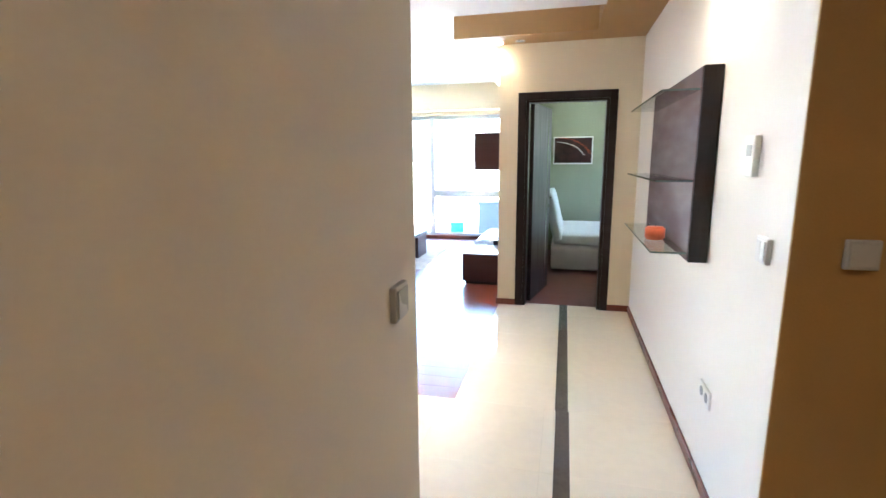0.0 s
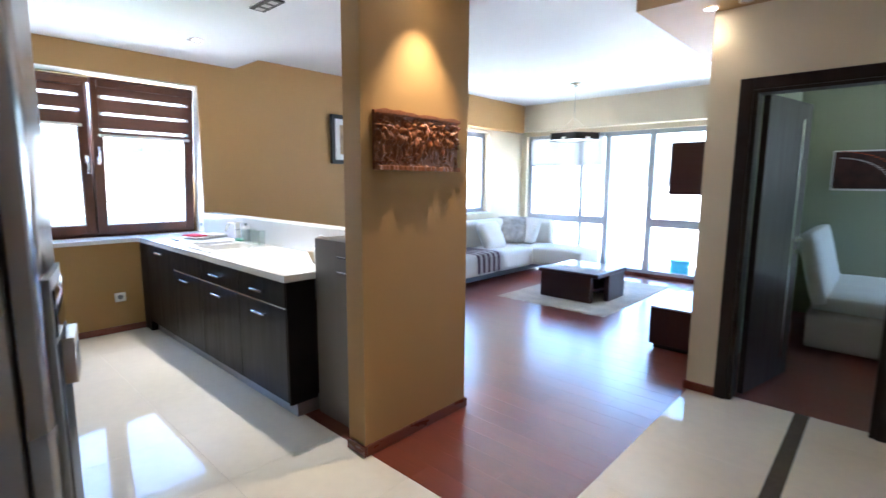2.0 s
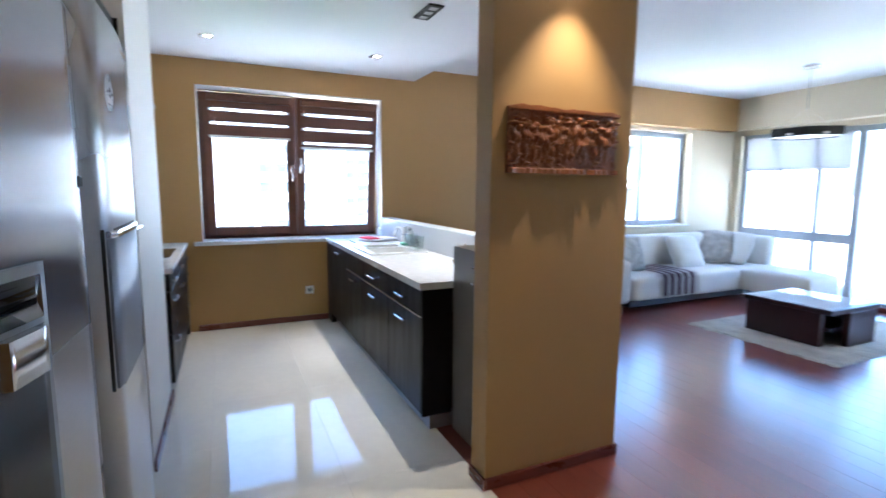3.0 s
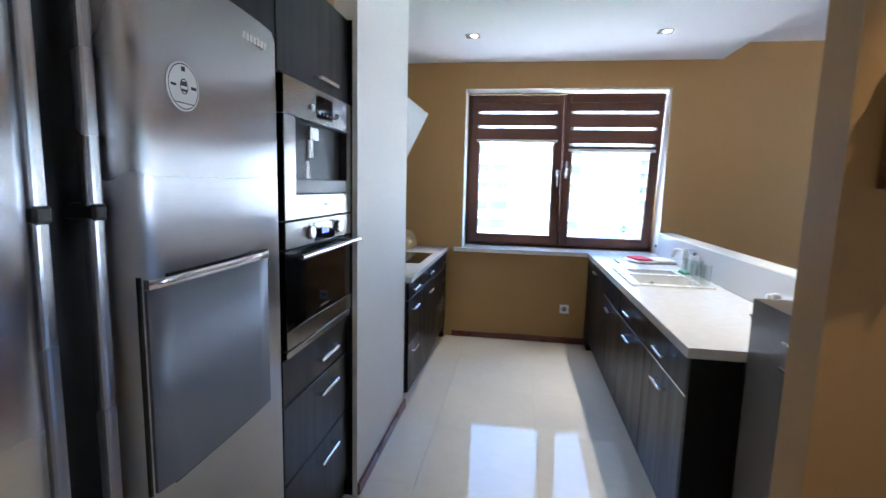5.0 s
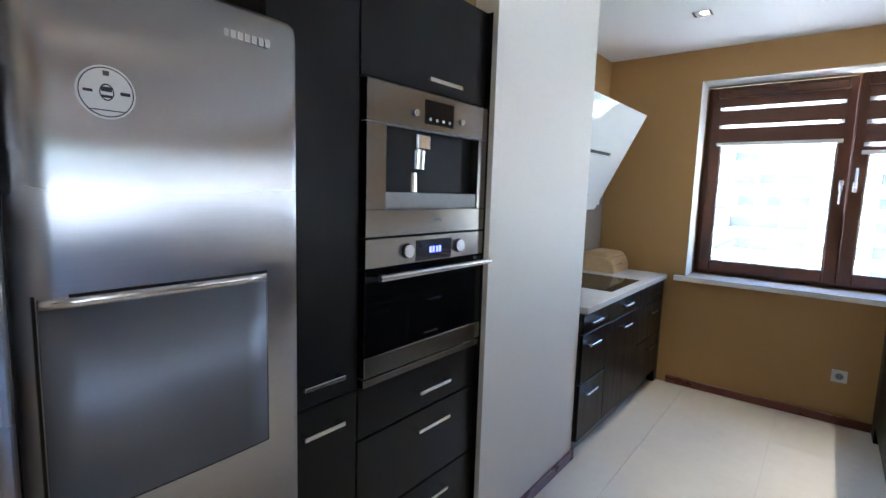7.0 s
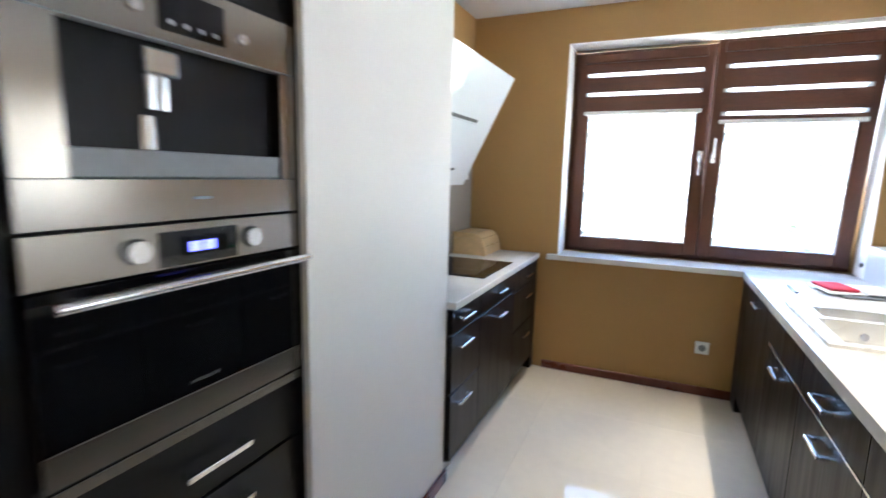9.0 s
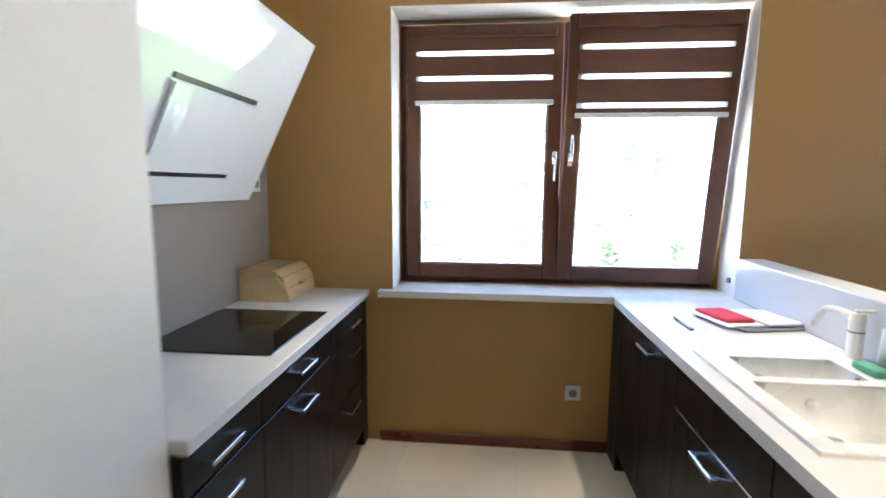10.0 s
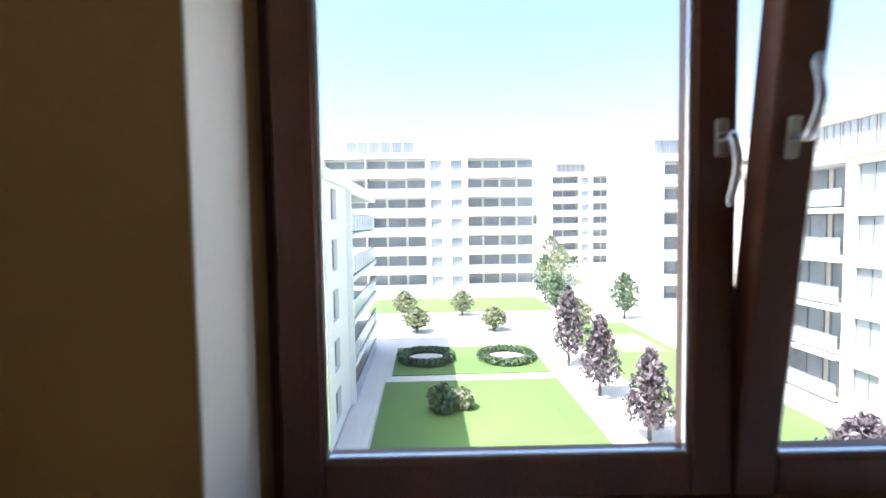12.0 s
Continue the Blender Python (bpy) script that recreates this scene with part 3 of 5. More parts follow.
# sink
sk = thing("sink", "cream composite one and a half bowl sink", "sink", -3.29, 4.06, 0.876)
bm = bmesh.new()
for a in ((-3.66, -3.01, 3.855, 3.91), (-3.66, -3.01, 4.26, 4.33), (-3.66, -3.60, 3.91, 4.26), (-3.43, -3.39, 3.91, 4.26), (-3.06, -3.01, 3.91, 4.26), (-3.60, -3.43, 3.91, 3.94), (-3.60, -3.43, 4.25, 4.26)):
    add_box(bm, a[0] + 3.29, a[1] + 3.29, a[2] - 4.06, a[3] - 4.06, 0.0005, 0.012, 0.0)
finish("rim", bm, M_SINK, sk)
for x0, x1, y0, y1 in BOWLS:
    bm = bmesh.new()
    add_box(bm, x0 + 3.294, x1 + 3.286, y0 - 4.056, y1 - 4.064, -0.16, 0.009)
    bm.faces.ensure_lookup_table()
    bmesh.ops.delete(bm, geom=[f for f in bm.faces if f.normal.z > 0.9], context="FACES")
    bmesh.ops.bevel(bm, geom=[e for e in bm.edges if not e.is_boundary], offset=0.025, segments=3, affect="EDGES")
    finish("bowl", bm, M_SINK, sk, smooth=True)
cyl("overflow", -3.382 + 3.29, 4.07 - 4.06, -0.045, 0.015, 0.006, M_CHROME, sk, "x")
# hob
hb = thing("hob", "black glass ceramic hob set in the worktop", "hob", -3.74, 2.205, 0.873)
box("glass_top", -0.28, 0.28, -0.243, 0.243, 0.0005, 0.006, M_DARK, hb, bevel=0.002)

# ---- hood ----
hd = thing("range_hood", "white angled glass range hood on the wall", "hood", -3.69, 1.95, 1.375)
prof = [(0.0, 0.06), (0.035, 0.0), (0.38, 0.693), (0.35, 0.708), (0.0, 0.60)]
extrude_profile("body", prof, "x", -0.545, 0.545, M_HOOD, hd, bevel=0.004)


def on_hood(name, x0, x1, u0, u1, h0, h1, material, label=""):
    """A box laid on the slanting front: u runs up the slope."""
    ob = box(name, x0, x1, h0, h1, u0, u1, material, hd, bevel=0.001)
    d = Vector((0, 0.345, 0.693)).normalized()
    rot = Matrix.Rotation(math.atan2(-d.y, d.z), 4, "X")
    ob.matrix_basis = Matrix.Translation((0, 0.035, 0.0)) @ rot @ Matrix.Translation(ob.location)
    return tagged(ob, label) if label else ob


on_hood("glass_panel", -0.56, 0.56, -0.01, 0.780, 0.003, 0.011, M_HOOD)
on_hood("suction_panel", -0.262, 0.262, 0.125, 0.425, 0.022, 0.030, M_HOOD, "white raised suction panel")
on_hood("slot", -0.262, 0.262, 0.432, 0.452, 0.011, 0.016, M_BLACK, "black slot")
on_hood("slot", -0.262, 0.262, 0.102, 0.119, 0.011, 0.016, M_BLACK, "black slot")

# ---- tall cabinets and built-in appliances ----
Y_T = 2.422


def tall(name, label, x0, x1, fronts, handles):
    t = thing(name, label, "cabinet", (x0 + x1) / 2, 2.18, 0, "tall kitchen units")
    ox, oy = -(x0 + x1) / 2, -2.18
    box("body", x0 + ox, x1 + ox, 1.944 + oy, Y_T - 0.021 + oy, 0.0, 2.12, M_WENGE, t, bevel=0.001)
    for z0, z1 in fronts:
        box("front", x0 + ox + 0.002, x1 + ox - 0.002, Y_T - 0.02 + oy, Y_T + oy, z0 + 0.002, z1 - 0.002, M_WENGE, t, bevel=0.0015)
    for hx, hz, hl in handles:
        bar_handle(t, hx + ox, Y_T + oy, hz, hl, 1)
    return t


tall("pullout_cabinet", "narrow espresso pull-out larder unit", -1.385, -1.10, [(0.10, 0.878), (0.882, 2.12)], [(-1.249, 0.947, 0.122), (-1.249, 0.812, 0.122)])
tall("oven_cabinet", "tall espresso cabinet holding coffee machine and oven", -2.003, -1.387, [(0.10, 0.435), (0.439, 0.712), (0.716, 0.875), (1.782, 2.12)], [(-1.722, 0.794, 0.155), (-1.722, 0.658, 0.155), (-1.722, 0.378, 0.155), (-1.731, 1.817, 0.155)])
tagged(box("cabinet_side_strip", -2.0045, -2.0032, 1.95, 2.44, 0.0, 2.12, M_WENGE, bevel=0), "dark cabinet edging strip", "trim")

XC, W = -1.700, 0.300
cf = thing("coffee_machine", "built-in stainless steel coffee machine", "coffee machine", XC, Y_T, 1.331)
bm = bmesh.new()
for a in ((-W, W, 0.330, 0.446), (-W, -0.248, 0.080, 0.330), (0.222, W, 0.080, 0.330), (-W, W, 0.0, 0.080)):
    add_box(bm, a[0], a[1], -0.018, 0.014, a[2], a[3], 0.0012)
finish("front_panel", bm, M_STEEL2, cf)
tagged(box("seam", -W, W, -0.01, 0.0148, 0.3285, 0.3312, M_GREY, cf, bevel=0), "thin panel seam")
bm = bmesh.new()
for a in ((-0.248, 0.222, -0.175, -0.165, 0.08, 0.33), (-0.258, -0.248, -0.175, -0.018, 0.08, 0.33), (0.222, 0.232, -0.175, -0.018, 0.08, 0.33), (-0.248, 0.222, -0.165, -0.018, 0.07, 0.08), (-0.248, 0.222, -0.165, -0.018, 0.33, 0.34)):
    add_box(bm, *a)
tagged(finish("niche", bm, M_NICHE, cf), "black recess")
tagged(box("drip_tray", -0.247, 0.221, -0.16, 0.010, 0.081, 0.132, M_GREY, cf), "dark grey drip tray")
bm = bmesh.new()
add_box(bm, 0.009, 0.076, -0.13, 0.004, 0.268, 0.318, 0.006, seg=2)
for q in (0.030, 0.055):
    add_cyl(bm, q, -0.02, 0.238, 0.010, 0.060, "z", 14, 0.012)
finish("spout", bm, M_CHROME, cf)
bm = bmesh.new()
add_cyl(bm, 0.062, -0.03, 0.165, 0.019, 0.062, "z", 18, 0.016)
add_cyl(bm, 0.108, -0.03, 0.170, 0.006, 0.075, "z", 10)
add_cyl(bm, 0.150, -0.06, 0.175, 0.005, 0.085, "z", 10)
finish("milk_frother", bm, M_CHROME, cf, smooth=False)
tagged(box("water_tank", -0.235, -0.07, -0.16, -0.10, 0.133, 0.325, M_BLACK, cf, bevel=0.006), "black plastic inner block")
tagged(box("display", -0.092, 0.055, 0.0142, 0.016, 0.350, 0.426, M_DARK, cf), "dark control display")
for kx in (0.100, -0.138):
    cyl("knob", kx, 0.018, 0.377, 0.010, 0.010, M_CHROME, cf, "y")
for i in range(4):
    cyl("button", -0.068 + i * 0.033, 0.017, 0.366, 0.005, 0.003, M_SWITCH, cf, "y", 12)
tagged(box("badge", -0.04, 0.0, 0.0142, 0.0148, 0.040, 0.045, M_GREY, cf, bevel=0), "small grey mark")

ov = thing("oven", "built-in black glass and steel oven", "oven", XC, Y_T, 0.879)
box("control_panel", -W, W, -0.018, 0.014, 0.360, 0.446, M_STEEL2, ov, bevel=0.0012)
box("door_glass", -W, W, -0.018, 0.012, 0.094, 0.354, M_DARK, ov, bevel=0.002)
tagged(box("door_trim", -W, W, -0.018, 0.014, 0.030, 0.092, M_STEEL2, ov, bevel=0.0012), "steel strip under the glass")
tagged(box("lower_trim", -W, W, -0.018, 0.012, 0.0, 0.023, M_STEEL2, ov, bevel=0.0012), "steel base strip")
tagged(box("seam", -W + 0.002, W - 0.002, -0.018, 0.004, 0.023, 0.030, M_BLACK, ov, bevel=0), "black seam")
bm = bmesh.new()
add_cyl(bm, -0.006, 0.055, 0.336, 0.0095, 0.572, "x", 16)
for sx in (-0.25, 0.24):
    add_box(bm, sx - 0.008, sx + 0.008, 0.010, 0.055, 0.329, 0.343, 0.002)
finish("handle", bm, M_CHROME, ov)
for kx in (0.128, -0.140):
    cyl("knob", kx, 0.022, 0.402, 0.020, 0.018, M_CHROME, ov, "y", 24)
    tagged(cyl("knob_ring", kx, 0.0148, 0.402, 0.024, 0.002, M_BLACK, ov, "y", 24), "dark ring")
tagged(box("display", -0.102, 0.083, 0.0142, 0.016, 0.364, 0.432, M_DARK, ov), "black oven display")
for q in (0.018, 0.003, -0.016, -0.031):
    tagged(box("clock_digits", q - 0.011, q, 0.0162, 0.0168, 0.388, 0.408, M_DISPLAY, ov, bevel=0), "faint blue glowing digits")
box("badge", -0.04, 0.03, 0.0122, 0.0132, 0.112, 0.119, M_CHROME, ov, bevel=0)

# ---- fridge ----
FXC = -0.595
fg = thing("fridge", "brushed steel side-by-side fridge with a bar hatch", "fridge", FXC, 2.25, 0.0)
box("body", -0.477, 0.466, -0.42, 0.248, 0.03, 1.79, M_STEEL, fg, bevel=0.004)


def bow(x):
    """Depth of the fridge fronts at x: nearly flat, rolled off towards the gap between the doors."""
    if x < 0.05:
        y, e = 0.352 - (0.014 * ((x + 0.25) / 0.23) ** 2 if x < -0.25 else 0.0), -0.020 - x
    else:
        y, e = 0.346 - 0.075 * (x / 0.5) ** 2, x - 0.108
    u = max(0.0, 1 - max(0.0, e) / 0.032)
    return y - 0.050 * (1 - (1 - u * u) ** 0.5)


def fridge_door(name, x0, x1):
    """Bowed door, rounded along both upright edges and along the top."""
    bm = bmesh.new()
    nseg = 16
    prof = []
    for i in range(nseg + 1):
        u = 0.5 - 0.5 * math.cos(math.pi * i / nseg)
        x = x0 + (x1 - x0) * u
        e = min(u, 1 - u) * (x1 - x0)
        rnd = 0.009 * (1 - (1 - max(0.0, 1 - e / 0.02) ** 2) ** 0.5)
        prof.append((x, bow(x) - rnd))
    pts = prof + [(x1, 0.252), (x0, 0.252)]
    lo = [bm.verts.new((p[0], p[1], 0.05)) for p in pts]
    rows = [lo]
    for z, inset in ((1.765, 0.0), (1.785, 0.006), (1.797, 0.02)):
        rows.append([bm.verts.new((p[0], p[1] - (inset if i <= nseg else 0), z)) for i, p in enumerate(pts)])
    for r0, r1 in zip(rows, rows[1:]):
        for i in range(len(pts)):
            j = (i + 1) % len(pts)
            f = bm.faces.new((r0[i], r0[j], r1[j], r1[i]))
            f.smooth = i < nseg
    bm.faces.new(rows[-1])
    bm.faces.new(lo[::-1])
    bmesh.ops.recalc_face_normals(bm, faces=bm.faces)
    return finish(name, bm, M_STEEL, fg)


def on_door(name, x0, x1, z0, z1, off, thick, material, label=""):
    """A plate that follows the bowed front."""
    bm = bmesh.new()
    n = 8
    grid_ = [[[bm.verts.new((x0 + (x1 - x0) * i / n, bow(x0 + (x1 - x0) * i / n) + o, z)) for z in (z0, z1)] for o in (off - thick, off)] for i in range(n + 1)]
    for a, b in zip(grid_, grid_[1:]):
        f = bm.faces.new((a[1][0], b[1][0], b[1][1], a[1][1]))
        f.smooth = True
        bm.faces.new((a[0][0], a[0][1], b[0][1], b[0][0]))
        bm.faces.new((a[0][0], b[0][0], b[1][0], a[1][0]))
        bm.faces.new((a[0][1], a[1][1], b[1][1], b[0][1]))
    for g in (grid_[0], grid_[-1]):
        bm.faces.new((g[0][0], g[1][0], g[1][1], g[0][1]))
    bmesh.ops.recalc_face_normals(bm, faces=bm.faces)
    ob = finish(name, bm, material, fg)
    return tagged(ob, label) if label else ob


fridge_door("door", -0.476, -0.020)
fridge_door("door", 0.108, 0.470)
tagged(box("door_gap", -0.022, 0.110, 0.2485, 0.266, 0.05, 1.78, M_BLACK, fg, bevel=0.002), "dark channel between the doors")
for hx in (0.002, 0.086):
    bm = bmesh.new()
    add_box(bm, hx - 0.012, hx + 0.012, 0.292, 0.314, 0.30, 1.74, 0.008, seg=3)
    for hz in (0.32, 1.72):
        add_box(bm, hx - 0.010, hx + 0.010, 0.262, 0.30, hz - 0.02, hz + 0.02, 0.003)
    finish("handle", bm, M_STEEL, fg)
    tagged(box("bracket", hx - 0.0127, hx + 0.0127, 0.264, 0.3175, 1.392, 1.416, M_BLACK, fg, bevel=0.004), "black handle clip")
# bar hatch on the wide door
hx0, hx1, hz0, hz1 = -0.986 - FXC, -0.631 - FXC, 0.952, 1.300
on_door("hatch_seam", hx0 - 0.005, hx1 + 0.005, hz0 - 0.005, hz1 + 0.004, 0.0012, 0.01, M_BLACK, "dark seam round the hatch")
on_door("hatch", hx0, hx1, hz0, hz1 - 0.016, 0.004, 0.01, M_HATCH)
on_door("hatch_grip", hx0, hx1, hz1 - 0.015, hz1, 0.008, 0.012, M_CHROME, "bright grip edge")
# water dispenser on the narrow door
on_door("dispenser_frame", 0.295, 0.455, 0.86, 1.285, 0.006, 0.012, M_GREY)
on_door("dispenser_display", 0.31, 0.44, 1.205, 1.268, 0.008, 0.004, M_DARK, "black dispenser display")
on_door("dispenser_recess", 0.31, 0.44, 0.88, 1.195, 0.008, 0.004, M_BLACK, "black dispenser recess")
on_door("dispenser_lever", 0.335, 0.415, 1.13, 1.195, 0.022, 0.016, M_CHROME, "silver dispenser lever")
# round sticker
bm = bmesh.new()
add_cyl(bm, 0, 0, 0, 0.039, 0.0012, "y", 40)
sx, sz = -0.728 - FXC, 1.602
tagged(finish("sticker", bm, M_PAPER, fg, (sx, bow(sx) + 0.001, sz)), "round white sticker with dark marks")
bm = bmesh.new()
bmesh.ops.create_circle(bm, segments=40, radius=0.0362, matrix=Matrix.Rotation(radians(90), 4, "X"))
ring = bm.edges[:]
ext = bmesh.ops.extrude_edge_only(bm, edges=ring)
for v in [g for g in ext["geom"] if isinstance(g, bmesh.types.BMVert)]:
    v.co *= 0.955
tagged(finish("sticker_ring", bm, M_BLACK, fg, (sx, bow(sx) + 0.0022, sz)), "thin dark ring")
bm = bmesh.new()
for k in range(20):
    a0, a1 = 2 * math.pi * k / 20, 2 * math.pi * (k + 1) / 20
    vs = [bm.verts.new((rr * 0.78 * math.sin(q), 0.0006, rr * math.cos(q))) for rr, q in ((0.0125, a0), (0.0125, a1), (0.0105, a1), (0.0105, a0))]
    bm.faces.new(vs)
for a in ((-0.007, 0.007, 0.001, 0.008), (-0.007, 0.007, -0.008, -0.004), (-0.030, -0.018, -0.002, 0.002), (0.018, 0.031, -0.002, 0.003), (-0.022, 0.022, -0.027, -0.0255), (-0.004, 0.004, 0.024, 0.031)):
    add_box(bm, -a[1], -a[0], -0.0004, 0.0004, a[2], a[3])
tagged(finish("sticker_mark", bm, M_BLACK, fg, (sx, bow(sx) + 0.0022, sz)), "dark printed marks")
bm = bmesh.new()
for i in range(7):
    add_box(bm, -0.0135 * i - 0.0105, -0.0135 * i, -0.001, 0.001, 0, 0.015, 0.001)
tagged(finish("badge", bm, M_CHROME, fg, (-0.911 - FXC, bow(-0.36) + 0.001, 1.731)), "small silver badge")

# ---- bread box, socket ----
bb = thing("bread_box", "pale wooden roll-top bread box on the worktop", "bread box", -4.175, 1.957, 0.8735)
pr = [(0.0, 0.0), (0.245, 0.0)] + [(0.155 + 0.09 * math.cos(a), 0.012 + 0.138 * math.sin(a)) for a in [radians(9 * i) for i in range(0, 11)]] + [(0.0, 0.154)]
extrude_profile("body", pr, "x", -0.355, -0.012, M_BREAD, bb, bevel=0.0015)
pe = [(0.0, 0.0), (0.250, 0.0)] + [(0.157 + 0.093 * math.cos(a), 0.012 + 0.106 * math.sin(a)) for a in [radians(9 * i) for i in range(0, 8)]] + [(0.19, 0.116), (0.0, 0.118)]
extrude_profile("end_panel", pe, "x", -0.0118, 0.0, M_BREAD, bb, bevel=0.0015)
pt_ = [(0.0, 0.121), (0.19, 0.119)] + [(0.157 + 0.091 * math.cos(a), 0.012 + 0.142 * math.sin(a)) for a in [radians(66 + 6 * i) for i in range(0, 5)]] + [(0.0, 0.158)]
extrude_profile("end_panel", pt_, "x", -0.0118, 0.0, M_BREAD, bb, bevel=0.001)
for k, am in enumerate((22, 50, 96)):
    am = radians(am)
    bm = bmesh.new()
    m = Matrix.Translation((-0.184, 0.155 + 0.0905 * math.cos(am), 0.012 + 0.1385 * math.sin(am))) @ Matrix.Rotation(am, 4, "X")
    bmesh.ops.create_cube(bm, size=1, matrix=m @ Matrix.Diagonal((0.334, 0.0012, 0.0045 if k == 2 else 0.0018, 1)))
    tagged(finish("slot", bm, M_BLACK if k == 2 else M_BARK_SEAM, bb), "dark seam in the roll lid")
box("knob", -0.21, -0.15, 0.236, 0.258, 0.062, 0.074, M_BREAD, bb, bevel=0.004)


def socket(x, y, z, rz, label, twin=False, m_=None):
    """A wall socket facing local -y."""
    t = thing("wall_socket", label, "socket", x, y, z, "", rz)
    box("plate", -0.042, 0.042, -0.010, 0, -0.042, 0.042, m_ or M_PLASTIC, t, bevel=0.003)
    bm = bmesh.new()
    add_cyl(bm, 0, -0.0105, 0, 0.022, 0.003, "y", 24)
    finish("well", bm, M_GREY, t)
    bm = bmesh.new()
    for q in (-0.0095, 0.0095):
        add_cyl(bm, q, -0.0125, 0, 0.003, 0.002, "y", 10)
    finish("hole", bm, M_BLACK, t)
    return t


socket(XW, 3.62, 0.33, 90, "white wall socket low on the tan wall")
socket(-4.39, 1.95, 1.44, 180, "small white socket on the backsplash")

# ---- hall ----
setting(box("ceiling_hall", -1.37, 0.55, -0.2, 4.77, 2.43, CEIL, M_CEIL, bevel=0), "white lowered hall ceiling", "ceiling")


def downlight(x, y, z, lit, power=0.0, tx=None, ty=None, deg=80, square=False, color=(1.0, 0.74, 0.45)):
    """A recessed spot: ring, reflector and bulb."""
    t = thing("ceiling_spot", "round recessed ceiling spot in a silver ring" if not square else "square recessed silver ceiling spot", "lamp", x, y, z, "ceiling spots")
    bm = bmesh.new()
    if square:
        for a in ((-0.05, 0.05, 0.038, 0.05), (-0.05, 0.05, -0.05, -0.038), (-0.05, -0.038, -0.038, 0.038), (0.038, 0.05, -0.038, 0.038)):
            add_box(bm, a[0], a[1], a[2], a[3], -0.006, -0.0005, 0.001)
    else:
        bmesh.ops.create_circle(bm, segments=28, radius=0.045, matrix=Matrix.Translation((0, 0, -0.001)))
        ex = bmesh.ops.extrude_edge_only(bm, edges=bm.edges[:])
        vs = [g for g in ex["geom"] if isinstance(g, bmesh.types.BMVert)]
        for v in vs:
            v.co.x *= 0.94; v.co.y *= 0.94; v.co.z -= 0.007
        ex = bmesh.ops.extrude_edge_only(bm, edges=[e for e in bm.edges if all(v in vs for v in e.verts)])
        for v in [g for g in ex["geom"] if isinstance(g, bmesh.types.BMVert)]:
            v.co.x *= 0.72; v.co.y *= 0.72
    finish("ring", bm, M_CHROME, t)
    if square:
        tagged(box("recess", -0.038, 0.038, -0.038, 0.038, -0.0012, -0.0004, M_GREY, t, bevel=0), "grey recess")
    bm = bmesh.new()
    add_cyl(bm, 0, 0.012 if square else 0, -0.003, 0.022 if square else 0.031, 0.003, "z", 24)
    tagged(finish("bulb", bm, M_LAMPON if lit else M_LAMPOFF, t), "glowing bulb" if lit else "bulb")
    if power:
        spot("spot_lamp", x, y, z - 0.015, x if tx is None else tx, y if ty is None else ty, power, deg, color, 0.011)
    return t


downlight(-1.05, 4.26, 2.43, True, 5.0, -1.17, 4.26, 74)
downlight(-0.29, 5.84, LOW, True, 0.35, None, None, 110)
downlight(-0.10, 5.825, LOW, False)
downlight(0.74, 3.6, LOW, True, 0.9, None, None, 120)
# unseen fill lamp, added behind the view to brighten the entry walls
downlight(1.35, 1.2, CEIL, True, 0.5, None, None, 150)
for sx, sy, p in ((-3.75, 2.76, 4.2), (-3.74, 4.12, 7.0)):
    downlight(sx, sy, CEIL, True, p, None, None, 48, True, (1.0, 0.82, 0.6))


def track_spot(x, y, z):
    """A black three-bulb recessed fitting."""
    t = thing("triple_ceiling_spot", "black recessed ceiling fitting with three bulbs", "lamp", x, y, z)
    box("frame", -0.14, 0.14, -0.055, 0.055, -0.012, 0.0, M_BLACK, t, bevel=0.003)
    for i in (-1, 0, 1):
        bm = bmesh.new()
        add_box(bm, i * 0.088 - 0.024, i * 0.088 + 0.024, -0.026, 0.026, -0.016, -0.0122, 0.002)
        tagged(finish("bulb", bm, M_LAMPOFF, t), "pale bulb")
    spot("spot_lamp", x, y, z - 0.03, x, y, 10.0, 70, (1.0, 0.82, 0.6))


track_spot(-2.52, 4.12, CEIL)


def switch(x, y, z, rz, label, gangs, material):
    """Rocker switch facing local -y."""
    t = thing("light_switch", label, "switch", x, y, z, "", rz)
    w = 0.042 * (1 if gangs < 3 else 1.8)
    box("plate", -w, w, -0.016, 0, -0.042, 0.042, material, t, bevel=0.004, seg=2)
    n = gangs
    for i in range(n):
        x0 = -w + 0.008 + i * (2 * w - 0.016) / n
        box("rocker", x0 + 0.001, x0 + (2 * w - 0.016) / n - 0.001, -0.020, -0.0162, -0.033, 0.033, material, t, bevel=0.002)
    return t


switch(-0.042, 2.25, 1.127, 90, "silver grey rocker switch on the hall wall", 1, M_SWITCH)
switch(0.96, 2.945, 1.155, -90, "white double rocker switch on the hall wall", 2, M_PLASTIC)
switch(1.13, 2.782, 1.18, 0, "silver grey rocker switch on the tan wall", 1, M_SWITCH)
th = thing("thermostat", "white wall thermostat with a grey display", "thermostat", 0.96, 3.12, 1.45, "", -90)
box("case", -0.04, 0.04, -0.022, 0, -0.07, 0.07, M_PLASTIC, th, bevel=0.005, seg=2)
tagged(box("display", -0.026, 0.022, -0.0235, -0.0222, 0.0, 0.038, M_GREY, th), "grey display")
ws = thing("wall_socket", "silver double wall socket low on the hall wall", "socket", 0.96, 3.40, 0.43, "", -90)
box("plate", -0.075, 0.075, -0.010, 0, -0.04, 0.04, M_PLASTIC, ws, bevel=0.004)
for q in (-0.036, 0.036):
    bm = bmesh.new()
    add_cyl(bm, q, -0.0105, 0, 0.021, 0.003, "y", 24)
    finish("well", bm, M_GREY, ws)

